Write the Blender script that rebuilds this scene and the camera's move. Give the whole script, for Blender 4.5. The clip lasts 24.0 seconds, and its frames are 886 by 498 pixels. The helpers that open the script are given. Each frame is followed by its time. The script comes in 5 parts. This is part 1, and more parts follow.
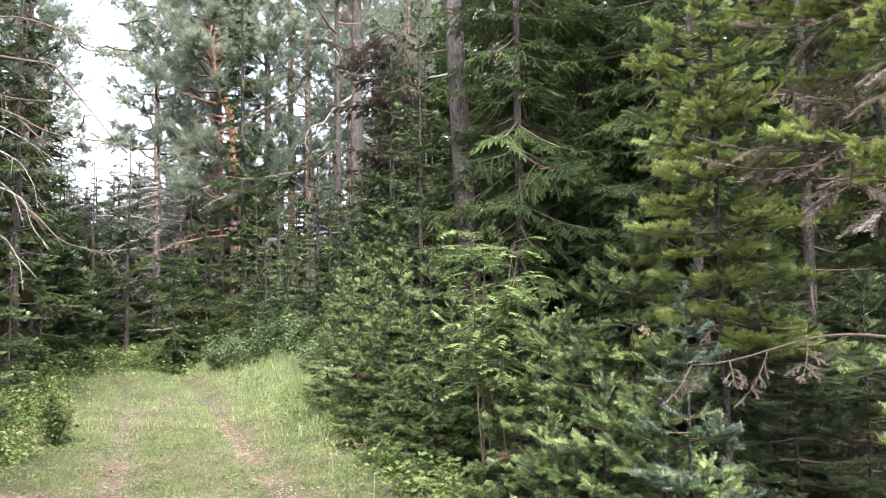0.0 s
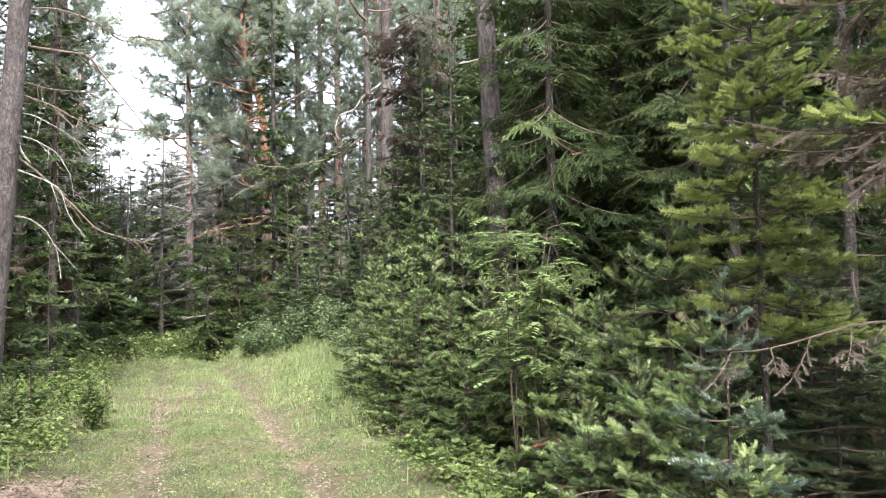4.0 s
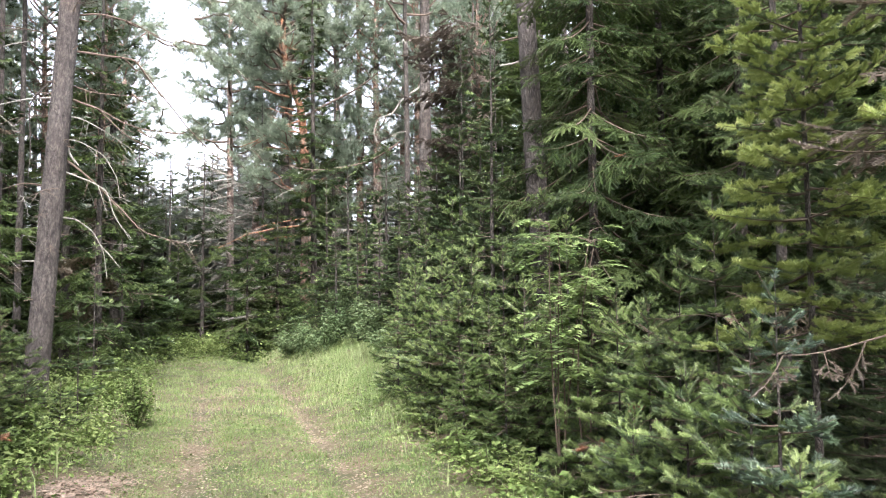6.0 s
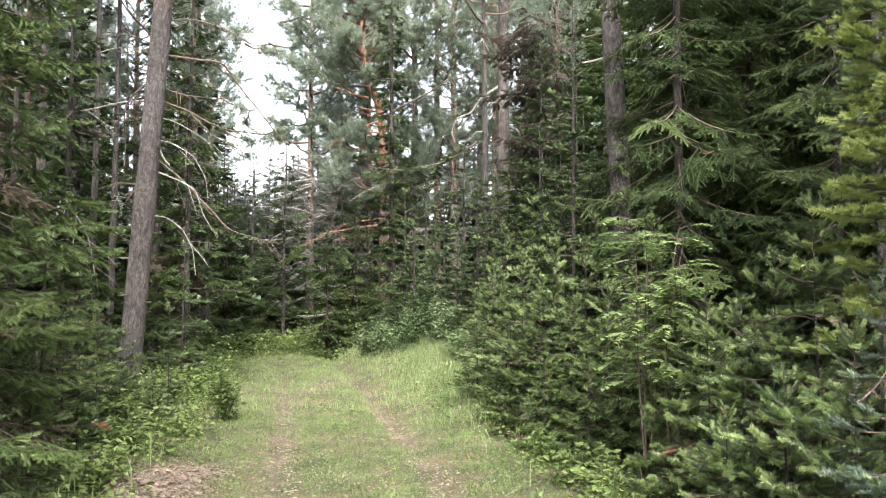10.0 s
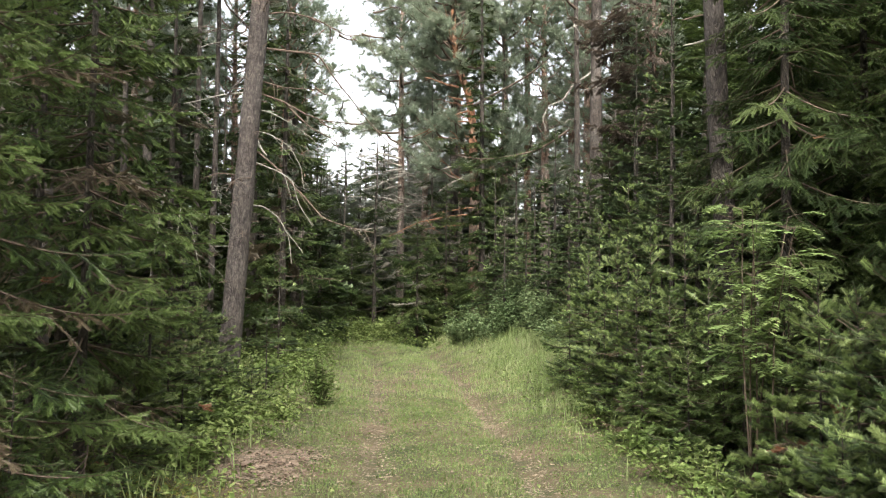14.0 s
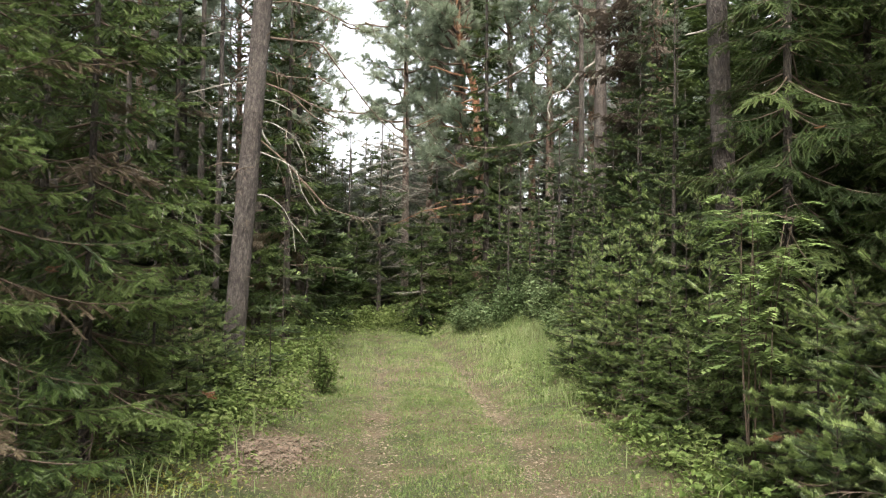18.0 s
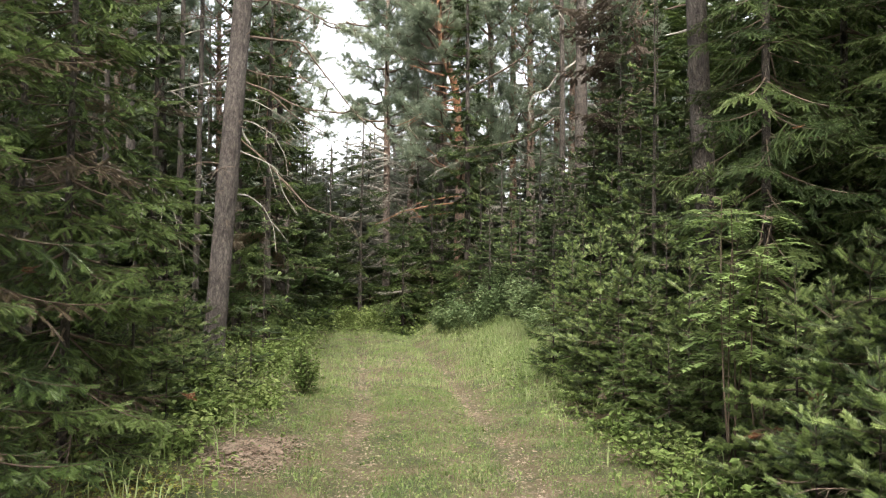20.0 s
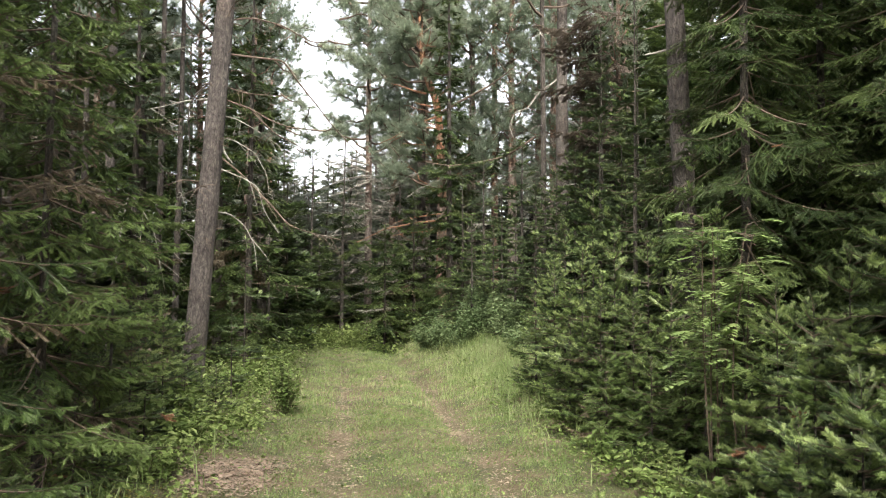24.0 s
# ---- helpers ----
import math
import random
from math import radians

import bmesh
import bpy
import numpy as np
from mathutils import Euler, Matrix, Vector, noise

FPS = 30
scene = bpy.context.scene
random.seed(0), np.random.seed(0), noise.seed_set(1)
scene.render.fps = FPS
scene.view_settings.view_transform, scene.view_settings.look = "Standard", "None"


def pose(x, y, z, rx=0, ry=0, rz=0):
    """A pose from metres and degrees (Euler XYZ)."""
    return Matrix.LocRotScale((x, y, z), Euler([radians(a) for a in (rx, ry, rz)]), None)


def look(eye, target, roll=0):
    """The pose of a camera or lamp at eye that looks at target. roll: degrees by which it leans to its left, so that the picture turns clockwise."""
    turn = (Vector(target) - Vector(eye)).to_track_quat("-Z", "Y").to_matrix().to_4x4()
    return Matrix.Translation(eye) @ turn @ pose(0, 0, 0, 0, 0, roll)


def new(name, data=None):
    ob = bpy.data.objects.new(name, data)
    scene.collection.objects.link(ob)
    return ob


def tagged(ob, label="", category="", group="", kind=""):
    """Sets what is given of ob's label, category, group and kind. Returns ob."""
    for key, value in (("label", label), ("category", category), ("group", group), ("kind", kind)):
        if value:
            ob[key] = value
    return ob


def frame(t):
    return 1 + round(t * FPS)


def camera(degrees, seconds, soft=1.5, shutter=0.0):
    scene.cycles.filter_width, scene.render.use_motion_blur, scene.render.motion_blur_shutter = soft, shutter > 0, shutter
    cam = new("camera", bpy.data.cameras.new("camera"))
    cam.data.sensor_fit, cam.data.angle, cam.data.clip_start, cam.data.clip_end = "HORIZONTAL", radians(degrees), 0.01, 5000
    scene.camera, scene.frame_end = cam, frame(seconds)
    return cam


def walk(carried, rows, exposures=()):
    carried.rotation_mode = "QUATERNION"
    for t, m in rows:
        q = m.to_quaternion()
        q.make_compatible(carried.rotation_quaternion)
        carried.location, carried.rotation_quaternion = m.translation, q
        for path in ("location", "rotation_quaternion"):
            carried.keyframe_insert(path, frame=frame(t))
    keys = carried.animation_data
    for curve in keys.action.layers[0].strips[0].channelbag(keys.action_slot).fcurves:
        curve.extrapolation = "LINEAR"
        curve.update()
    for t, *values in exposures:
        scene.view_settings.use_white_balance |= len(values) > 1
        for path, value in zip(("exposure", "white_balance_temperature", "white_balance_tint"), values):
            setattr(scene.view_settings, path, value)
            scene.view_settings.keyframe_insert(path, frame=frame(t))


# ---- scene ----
cam = camera(57.2, 24.0, soft=1.12)


def aim(yaw, pitch, roll, x, y, z):
    """A camera pose from its heading, tilt and lean in degrees and its place."""
    a, p = radians(yaw), radians(pitch)
    return look((x, y, z), (x + math.sin(a) * math.cos(p), y + math.cos(a) * math.cos(p), z + math.sin(p)), roll)


# seconds, heading, tilt, lean, x, y, z: a person stands on the track and turns slowly
TURN = [
    (0, 15.43, 4.52, -1.02, 0.138, -0.072, 1.684),
    (0.5, 15.32, 4.25, -1.12, 0.139, -0.065, 1.682),
    (1, 15.14, 4.05, -1.13, 0.136, -0.067, 1.685),
    (1.5, 14.96, 3.77, -1.19, 0.134, -0.058, 1.685),
    (2, 14.62, 3.74, -1.18, 0.131, -0.048, 1.685),
    (2.5, 14.25, 3.71, -1.17, 0.127, -0.048, 1.685),
    (4.5, 13.02, 3.68, -1.02, 0.114, -0.035, 1.684),
    (5, 12.60, 3.83, -0.88, 0.096, -0.051, 1.679),
    (5.5, 11.81, 3.95, -0.79, 0.079, -0.046, 1.671),
    (6, 10.79, 3.95, -0.68, 0.072, -0.026, 1.668),
    (6.5, 9.87, 3.91, -0.56, 0.066, -0.017, 1.667),
    (7, 9.24, 3.89, -0.46, 0.050, -0.015, 1.661),
    (7.5, 8.54, 3.96, -0.37, 0.039, -0.013, 1.662),
    (8, 7.93, 3.98, -0.32, 0.028, -0.009, 1.657),
    (8.5, 7.32, 4.07, -0.21, 0.020, -0.014, 1.654),
    (9, 6.70, 4.02, -0.16, 0.014, -0.013, 1.655),
    (9.5, 6.10, 3.99, -0.09, 0.008, -0.007, 1.651),
    (10, 5.50, 4.00, 0.00, 0.000, 0.000, 1.650),
    (10.5, 4.77, 3.92, 0.07, -0.012, 0.009, 1.646),
    (12.5, 1.26, 3.65, 0.43, -0.041, 0.029, 1.645),
    (13, 0.60, 3.51, 0.44, -0.038, 0.029, 1.646),
    (13.5, -0.02, 3.35, 0.55, -0.054, 0.056, 1.643),
    (14, -0.71, 3.24, 0.60, -0.057, 0.058, 1.643),
    (14.5, -1.35, 3.10, 0.64, -0.063, 0.069, 1.640),
    (15, -1.97, 2.98, 0.67, -0.064, 0.067, 1.641),
    (15.5, -2.35, 2.87, 0.67, -0.051, 0.054, 1.643),
    (16, -2.40, 2.79, 0.70, -0.042, 0.032, 1.641),
    (16.5, -2.22, 2.70, 0.66, -0.032, 0.020, 1.643),
    (17, -1.88, 2.56, 0.65, -0.025, 0.020, 1.645),
    (17.5, -1.50, 2.50, 0.66, -0.017, 0.021, 1.643),
    (18, -1.09, 2.43, 0.66, -0.017, 0.017, 1.650),
    (18.5, -0.72, 2.37, 0.62, -0.012, 0.020, 1.648),
    (20.5, 0.48, 2.49, 0.48, -0.023, 0.025, 1.650),
    (21, 0.69, 2.62, 0.47, -0.022, 0.034, 1.649),
    (21.5, 0.88, 2.67, 0.40, -0.020, 0.033, 1.649),
    (22, 1.04, 2.87, 0.41, -0.025, 0.032, 1.649),
    (22.5, 1.18, 2.91, 0.35, -0.018, 0.037, 1.656),
    (23, 1.30, 3.22, 0.34, -0.018, 0.042, 1.655),
    (23.5, 1.39, 3.45, 0.31, -0.020, 0.040, 1.660),
    (24, 1.50, 3.66, 0.30, -0.024, 0.044, 1.660),
]
# the camera closes a little as it turns away from the darker firs
EXPOSURE = [(0, 2.94, 6120, 20), (2.5, 2.94, 6120, 19), (8, 2.92, 6200, 17), (10, 2.85, 6280, 15), (14, 2.34, 6700, 12), (17, 2.27, 6800, 12), (21, 2.31, 6800, 12), (24, 2.37, 6750, 12)]
walk(cam, [(t, aim(*r)) for t, *r in TURN], EXPOSURE)

# ---- world and sun: a bright overcast sky ----
world = bpy.data.worlds.new("overcast")
scene.world = world
world.use_nodes = True
wn, wl = world.node_tree.nodes, world.node_tree.links
sky = wn.new("ShaderNodeTexSky")
sky.sky_type, sky.sun_disc = "NISHITA", False
sky.sun_elevation, sky.sun_rotation = radians(43), radians(181)
sky.air_density, sky.dust_density, sky.ozone_density = 1.0, 4.0, 1.0
grey = wn.new("ShaderNodeHueSaturation")
grey.inputs["Saturation"].default_value = 0.3
wl.new(sky.outputs[0], grey.inputs["Color"])
wl.new(grey.outputs[0], wn["Background"].inputs["Color"])
wn["Background"].inputs["Strength"].default_value = 0.11
sun = new("sun", bpy.data.lights.new("sun", "SUN"))
sun.data.energy, sun.data.angle, sun.data.color = 1.5, radians(36), (1.0, 0.97, 0.92)
sun.matrix_world = look((-0.5, -25, 23.3), (0, 0, 0))


# ---- materials ----
def material(name):
    m = bpy.data.materials.new(name)
    m.use_nodes = True
    return m, m.node_tree.nodes, m.node_tree.links, m.node_tree.nodes["Principled BSDF"]


def ramp_of(nodes, links, fac, stops):
    r = nodes.new("ShaderNodeValToRGB")
    while len(r.color_ramp.elements) < len(stops):
        r.color_ramp.elements.new(0.5)
    for e, (at_, col) in zip(r.color_ramp.elements, stops):
        e.position, e.color = at_, (*col, 1)
    links.new(fac, r.inputs[0])
    return r.outputs[0]


def noise_of(nodes, links, scale, detail=3, vec=None, rough=0.6):
    n = nodes.new("ShaderNodeTexNoise")
    n.inputs["Scale"].default_value, n.inputs["Detail"].default_value = scale, detail
    n.inputs["Roughness"].default_value = rough
    if vec is not None:
        links.new(vec, n.inputs["Vector"])
    return n.outputs["Fac"]


def mixed(nodes, links, fac, a, b, kind="MIX"):
    x = nodes.new("ShaderNodeMix")
    x.data_type, x.blend_type = "RGBA", kind
    for sock, val in ((x.inputs["Factor"], fac), (x.inputs["A"], a), (x.inputs["B"], b)):
        if isinstance(val, (tuple, float)):
            sock.default_value = (*val, 1) if isinstance(val, tuple) else val
        else:
            links.new(val, sock)
    return x.outputs["Result"]


def foliage(name, dark, mid, light, through_=0.3, rough=0.42, patch=5.0, gloss=0.4, each=0.25):
    """Needles, leaves or blades: each piece, each plant and each patch differs a little."""
    m, n, l, p = material(name)
    geo, info = n.new("ShaderNodeNewGeometry"), n.new("ShaderNodeObjectInfo")
    a = noise_of(n, l, patch, 3, geo.outputs["Position"])
    add = n.new("ShaderNodeMath")
    add.operation = "MULTIPLY_ADD"
    l.new(geo.outputs["Random Per Island"], add.inputs[0])
    add.inputs[1].default_value = each
    add2 = n.new("ShaderNodeMath")
    add2.operation = "MULTIPLY_ADD"
    l.new(info.outputs["Random"], add2.inputs[0])
    add2.inputs[1].default_value = 0.4
    l.new(a, add2.inputs[2])
    l.new(add2.outputs[0], add.inputs[2])
    col = ramp_of(n, l, add.outputs[0], [(0.4, dark), (0.85, mid), (1.0, light)])
    l.new(col, p.inputs["Base Color"])
    p.inputs["Roughness"].default_value = rough
    p.inputs["Specular IOR Level"].default_value = gloss
    t = n.new("ShaderNodeBsdfTranslucent")
    l.new(col, t.inputs["Color"])
    x = n.new("ShaderNodeMixShader")
    x.inputs[0].default_value = through_
    l.new(p.outputs[0], x.inputs[1])
    l.new(t.outputs[0], x.inputs[2])
    l.new(x.outputs[0], n["Material Output"].inputs["Surface"])
    return m


def bark(name, low, high, pale, turn=None, scale=9.0):
    """Scaly bark. turn: heights between which the plates change from low to high."""
    m, n, l, p = material(name)
    tc = n.new("ShaderNodeTexCoord")
    mp = n.new("ShaderNodeMapping")
    mp.inputs["Scale"].default_value = (1, 1, 0.38)
    l.new(tc.outputs["Object"], mp.inputs["Vector"])
    v = n.new("ShaderNodeTexVoronoi")
    v.feature = "DISTANCE_TO_EDGE"
    v.inputs["Scale"].default_value = scale * 4.0
    bend, move = n.new("ShaderNodeTexNoise"), n.new("ShaderNodeVectorMath")
    bend.inputs["Scale"].default_value = scale * 2.2
    bend.inputs["Detail"].default_value = 4
    l.new(mp.outputs[0], bend.inputs["Vector"])
    move.operation = "MULTIPLY_ADD"
    l.new(bend.outputs["Color"], move.inputs[0])
    move.inputs[1].default_value = (0.09, 0.09, 0.09)
    l.new(mp.outputs[0], move.inputs[2])
    l.new(move.outputs[0], v.inputs["Vector"])
    crack = ramp_of(n, l, v.outputs["Distance"], [(0.0, (0.25, 0.25, 0.25)), (0.25, (1, 1, 1))])
    big = noise_of(n, l, scale * 0.25, 4, tc.outputs["Object"])
    fine = noise_of(n, l, scale * 2.6, 6, mp.outputs[0], 0.7)
    base = low
    if turn:
        sep = n.new("ShaderNodeSeparateXYZ")
        l.new(tc.outputs["Object"], sep.inputs[0])
        mr = n.new("ShaderNodeMapRange")
        mr.inputs["From Min"].default_value, mr.inputs["From Max"].default_value = turn
        l.new(sep.outputs["Z"], mr.inputs["Value"])
        base = mixed(n, l, mr.outputs[0], low, high)
    c = mixed(n, l, ramp_of(n, l, big, [(0.42, (0, 0, 0)), (0.62, (1, 1, 1))]), base, pale)
    c = mixed(n, l, 0.6, c, crack, "MULTIPLY")
    c = mixed(n, l, 0.9, c, ramp_of(n, l, fine, [(0.36, (0.3, 0.29, 0.28)), (0.5, (0.9, 0.88, 0.88)), (0.64, (1.45, 1.45, 1.42))]), "MULTIPLY")
    l.new(c, p.inputs["Base Color"])
    p.inputs["Roughness"].default_value = 0.9
    b = n.new("ShaderNodeBump")
    b.inputs["Strength"].default_value, b.inputs["Distance"].default_value = 0.8, 0.02
    l.new(crack, b.inputs["Height"])
    l.new(b.outputs[0], p.inputs["Normal"])
    return m


def soil(name):
    m, n, l, p = material(name)
    geo = n.new("ShaderNodeNewGeometry")
    pos = geo.outputs["Position"]
    a, b = noise_of(n, l, 1.3, 5, pos), noise_of(n, l, 38, 6, pos, 0.7)
    c = mixed(n, l, ramp_of(n, l, a, [(0.4, (0, 0, 0)), (0.62, (1, 1, 1))]), (0.06, 0.075, 0.025), (0.15, 0.115, 0.07))
    c = mixed(n, l, 0.75, c, ramp_of(n, l, b, [(0.3, (0.35, 0.33, 0.3)), (0.55, (0.9, 0.85, 0.8)), (0.75, (1.5, 1.4, 1.2))]), "MULTIPLY")
    l.new(c, p.inputs["Base Color"])
    p.inputs["Roughness"].default_value = 0.95
    bp = n.new("ShaderNodeBump")
    bp.inputs["Strength"].default_value, bp.inputs["Distance"].default_value = 0.7, 0.03
    l.new(b, bp.inputs["Height"])
    l.new(bp.outputs[0], p.inputs["Normal"])
    return m


def dull(name, a, b, scale=20.0):
    m, n, l, p = material(name)
    geo, tc = n.new("ShaderNodeNewGeometry"), n.new("ShaderNodeTexCoord")
    f = noise_of(n, l, scale, 4, tc.outputs["Object"])
    c = mixed(n, l, ramp_of(n, l, f, [(0.35, (0, 0, 0)), (0.65, (1, 1, 1))]), a, b)
    l.new(mixed(n, l, 0.5, c, ramp_of(n, l, geo.outputs["Random Per Island"], [(0, (0.5, 0.5, 0.5)), (1, (1.3, 1.25, 1.2))]), "MULTIPLY"), p.inputs["Base Color"])
    p.inputs["Roughness"].default_value = 0.9
    return m


SPRUCE = foliage("spruce_needles", (0.018, 0.034, 0.013), (0.054, 0.085, 0.027), (0.118, 0.16, 0.055), 0.3, gloss=0.22)
# pale grey copy of the spruce needles, with haze painted in, for far crowns
SPRUCE_HAZE = foliage("hazy_spruce_needles", (0.08, 0.095, 0.075), (0.15, 0.17, 0.13), (0.22, 0.24, 0.195), 0.45)
SPRUCE_NEW = foliage("spruce_new_tips", (0.055, 0.10, 0.03), (0.115, 0.175, 0.05), (0.185, 0.26, 0.085), 0.35)
FIR = foliage("fir_needles", (0.025, 0.045, 0.017), (0.064, 0.097, 0.040), (0.13, 0.17, 0.078), 0.3, 0.5, gloss=0.3)
FIR_NEW = foliage("fir_new_tips", (0.105, 0.16, 0.05), (0.19, 0.265, 0.088), (0.30, 0.38, 0.15), 0.35)
# paler and greyer than real needles: distance haze is put into this colour
PINE_HAZE = foliage("hazy_pine_needles", (0.14, 0.185, 0.13), (0.24, 0.295, 0.205), (0.34, 0.39, 0.28), 0.6)
# lime new shoots, painted brighter than fir_new_tips for the open sky's light
LIME_LIT = foliage("fir_lit_lime_tips", (0.17, 0.22, 0.066), (0.28, 0.342, 0.10), (0.39, 0.45, 0.16), 0.4)
WITHER = foliage("withered_needles", (0.062, 0.049, 0.036), (0.118, 0.094, 0.07), (0.20, 0.168, 0.13), 0.25)
DEADN = foliage("dead_needles", (0.06, 0.046, 0.028), (0.115, 0.09, 0.054), (0.19, 0.155, 0.098), 0.15)
BLUE = foliage("blue_green_needles", (0.03, 0.052, 0.034), (0.07, 0.107, 0.072), (0.135, 0.18, 0.125), 0.2)
BLUE_NEW = foliage("blue_green_tips", (0.06, 0.10, 0.058), (0.11, 0.165, 0.095), (0.18, 0.24, 0.14), 0.3, gloss=0.2)
RUST = foliage("rusty_needles", (0.12, 0.052, 0.024), (0.205, 0.095, 0.045), (0.30, 0.15, 0.08), 0.2)
GRASS = foliage("grass_blades", (0.10, 0.165, 0.045), (0.19, 0.265, 0.09), (0.295, 0.35, 0.165), 0.35, 0.55, 1.2)
STRAW = foliage("dry_grass_blades", (0.16, 0.14, 0.06), (0.27, 0.24, 0.12), (0.42, 0.38, 0.22), 0.3, 0.6, 2.0)
HERB = foliage("herb_leaves", (0.055, 0.092, 0.022), (0.122, 0.176, 0.048), (0.225, 0.285, 0.10), 0.3, 0.6, 2.0, 0.2)
WILLOW = foliage("willow_leaves", (0.07, 0.115, 0.05), (0.14, 0.20, 0.09), (0.23, 0.30, 0.15), 0.35, 0.6, gloss=0.15)
ROWAN = foliage("rowan_leaves", (0.12, 0.19, 0.065), (0.24, 0.33, 0.115), (0.37, 0.45, 0.18), 0.4)
MOSS = foliage("moss", (0.12, 0.13, 0.02), (0.24, 0.24, 0.04), (0.34, 0.33, 0.08), 0.2)
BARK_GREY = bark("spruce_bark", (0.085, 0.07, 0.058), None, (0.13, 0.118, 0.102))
# darker copy of spruce_bark: the shade of the wood is in its colour
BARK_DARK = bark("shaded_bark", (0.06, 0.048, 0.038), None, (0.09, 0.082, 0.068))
BARK_PINE = bark("pine_bark", (0.064, 0.054, 0.046), (0.18, 0.112, 0.075), (0.10, 0.088, 0.077), (6.0, 9.5), 7.0)
# paler copy of pine_bark for far trunks, haze included in the colour
BARK_FAR = bark("hazy_pine_bark", (0.19, 0.16, 0.14), (0.32, 0.20, 0.14), (0.26, 0.22, 0.19), (5.0, 9.0), 7.0)
BARK_RED = bark("orange_pine_bark", (0.19, 0.15, 0.125), (0.33, 0.155, 0.08), (0.26, 0.16, 0.105), (4.0, 6.8), 7.0)
TWIG = dull("twig_bark", (0.07, 0.05, 0.035), (0.13, 0.10, 0.075))
STEM = dull("green_stem", (0.06, 0.075, 0.03), (0.11, 0.12, 0.05))
LICHEN = dull("lichen_twig", (0.15, 0.13, 0.11), (0.34, 0.34, 0.29), 14)
DRYTWIG = dull("dry_twigs", (0.14, 0.125, 0.105), (0.26, 0.25, 0.215), 14)
REDWOOD = dull("orange_limb", (0.19, 0.095, 0.055), (0.30, 0.165, 0.10), 10)
LITTER = dull("litter", (0.15, 0.115, 0.08), (0.34, 0.28, 0.205), 9)
CHIPS = dull("bark_chips", (0.155, 0.108, 0.075), (0.30, 0.24, 0.185), 9)
SOIL = soil("forest_soil")


# ---- mesh tools ----
class Geo:
    """Collects triangles, with a material slot each."""

    def __init__(self):
        self.t, self.m = [], []

    def tris(self, a, slot=0):
        a = np.asarray(a, float).reshape(-1, 3, 3)
        self.t.append(a)
        self.m.append(np.full(len(a), slot, np.int32))

    def tube(self, pts, radii, sides=5, slot=0):
        pts = np.asarray(pts, float)
        radii = np.broadcast_to(np.asarray(radii, float), len(pts))
        tang = np.gradient(pts, axis=0)
        tang /= np.linalg.norm(tang, axis=1)[:, None] + 1e-9
        ref = np.where(np.abs(tang[:, 2:3]) > 0.9, [[1.0, 0, 0]], [[0, 0, 1.0]])
        u = np.cross(tang, ref)
        u /= np.linalg.norm(u, axis=1)[:, None] + 1e-9
        w = np.cross(tang, u)
        an = np.linspace(0, 2 * np.pi, sides, endpoint=False)
        ring = pts[:, None] + radii[:, None, None] * (u[:, None] * np.cos(an)[None, :, None] + w[:, None] * np.sin(an)[None, :, None])
        a, b = ring[:-1], ring[1:]
        a2, b2 = np.roll(a, -1, 1), np.roll(b, -1, 1)
        self.tris(np.stack([a, a2, b2], 2), slot)
        self.tris(np.stack([a, b2, b], 2), slot)

    def add(self, other, m=None):
        for t, s in zip(other.t, other.m):
            if m is not None:
                r = np.array(m.to_3x3())
                t = t @ r.T + np.array(m.translation)
            self.t.append(t)
            self.m.append(s)

    def mesh(self, name, mats, smooth=False):
        t = np.concatenate(self.t).reshape(-1, 3)
        k = np.concatenate(self.m)
        if smooth:
            q, inv = np.unique(np.round(t, 5), axis=0, return_inverse=True)
            t, idx = q, inv.reshape(-1)
        else:
            idx = np.arange(len(t))
        me = bpy.data.meshes.new(name)
        me.vertices.add(len(t))
        me.vertices.foreach_set("co", t.astype(np.float32).ravel())
        me.loops.add(len(idx))
        me.loops.foreach_set("vertex_index", idx.astype(np.int32))
        me.polygons.add(len(k))
        me.polygons.foreach_set("loop_start", np.arange(0, len(idx), 3, dtype=np.int32))
        me.polygons.foreach_set("material_index", k)
        if smooth:
            me.polygons.foreach_set("use_smooth", np.ones(len(k), bool))
        for m in mats:
            me.materials.append(m)
        me.update(calc_edges=True)
        me.validate()
        return me


def part(name, me, parent, m=None, label=""):
    """One mesh as a part of a thing."""
    ob = new(name, me)
    ob.parent = parent
    if m is not None:
        ob.matrix_basis = m
    return tagged(ob, label)


def thing(name, at_, label, category, group="", turn=0.0, lean=(0, 0)):
    ob = new(name)
    ob.empty_display_size = 0.2
    ob.matrix_basis = pose(at_[0], at_[1], at_[2], lean[0], lean[1], turn)
    return tagged(ob, label, category, group)


def unit(v):
    return v / (np.linalg.norm(v, axis=-1, keepdims=True) + 1e-9)


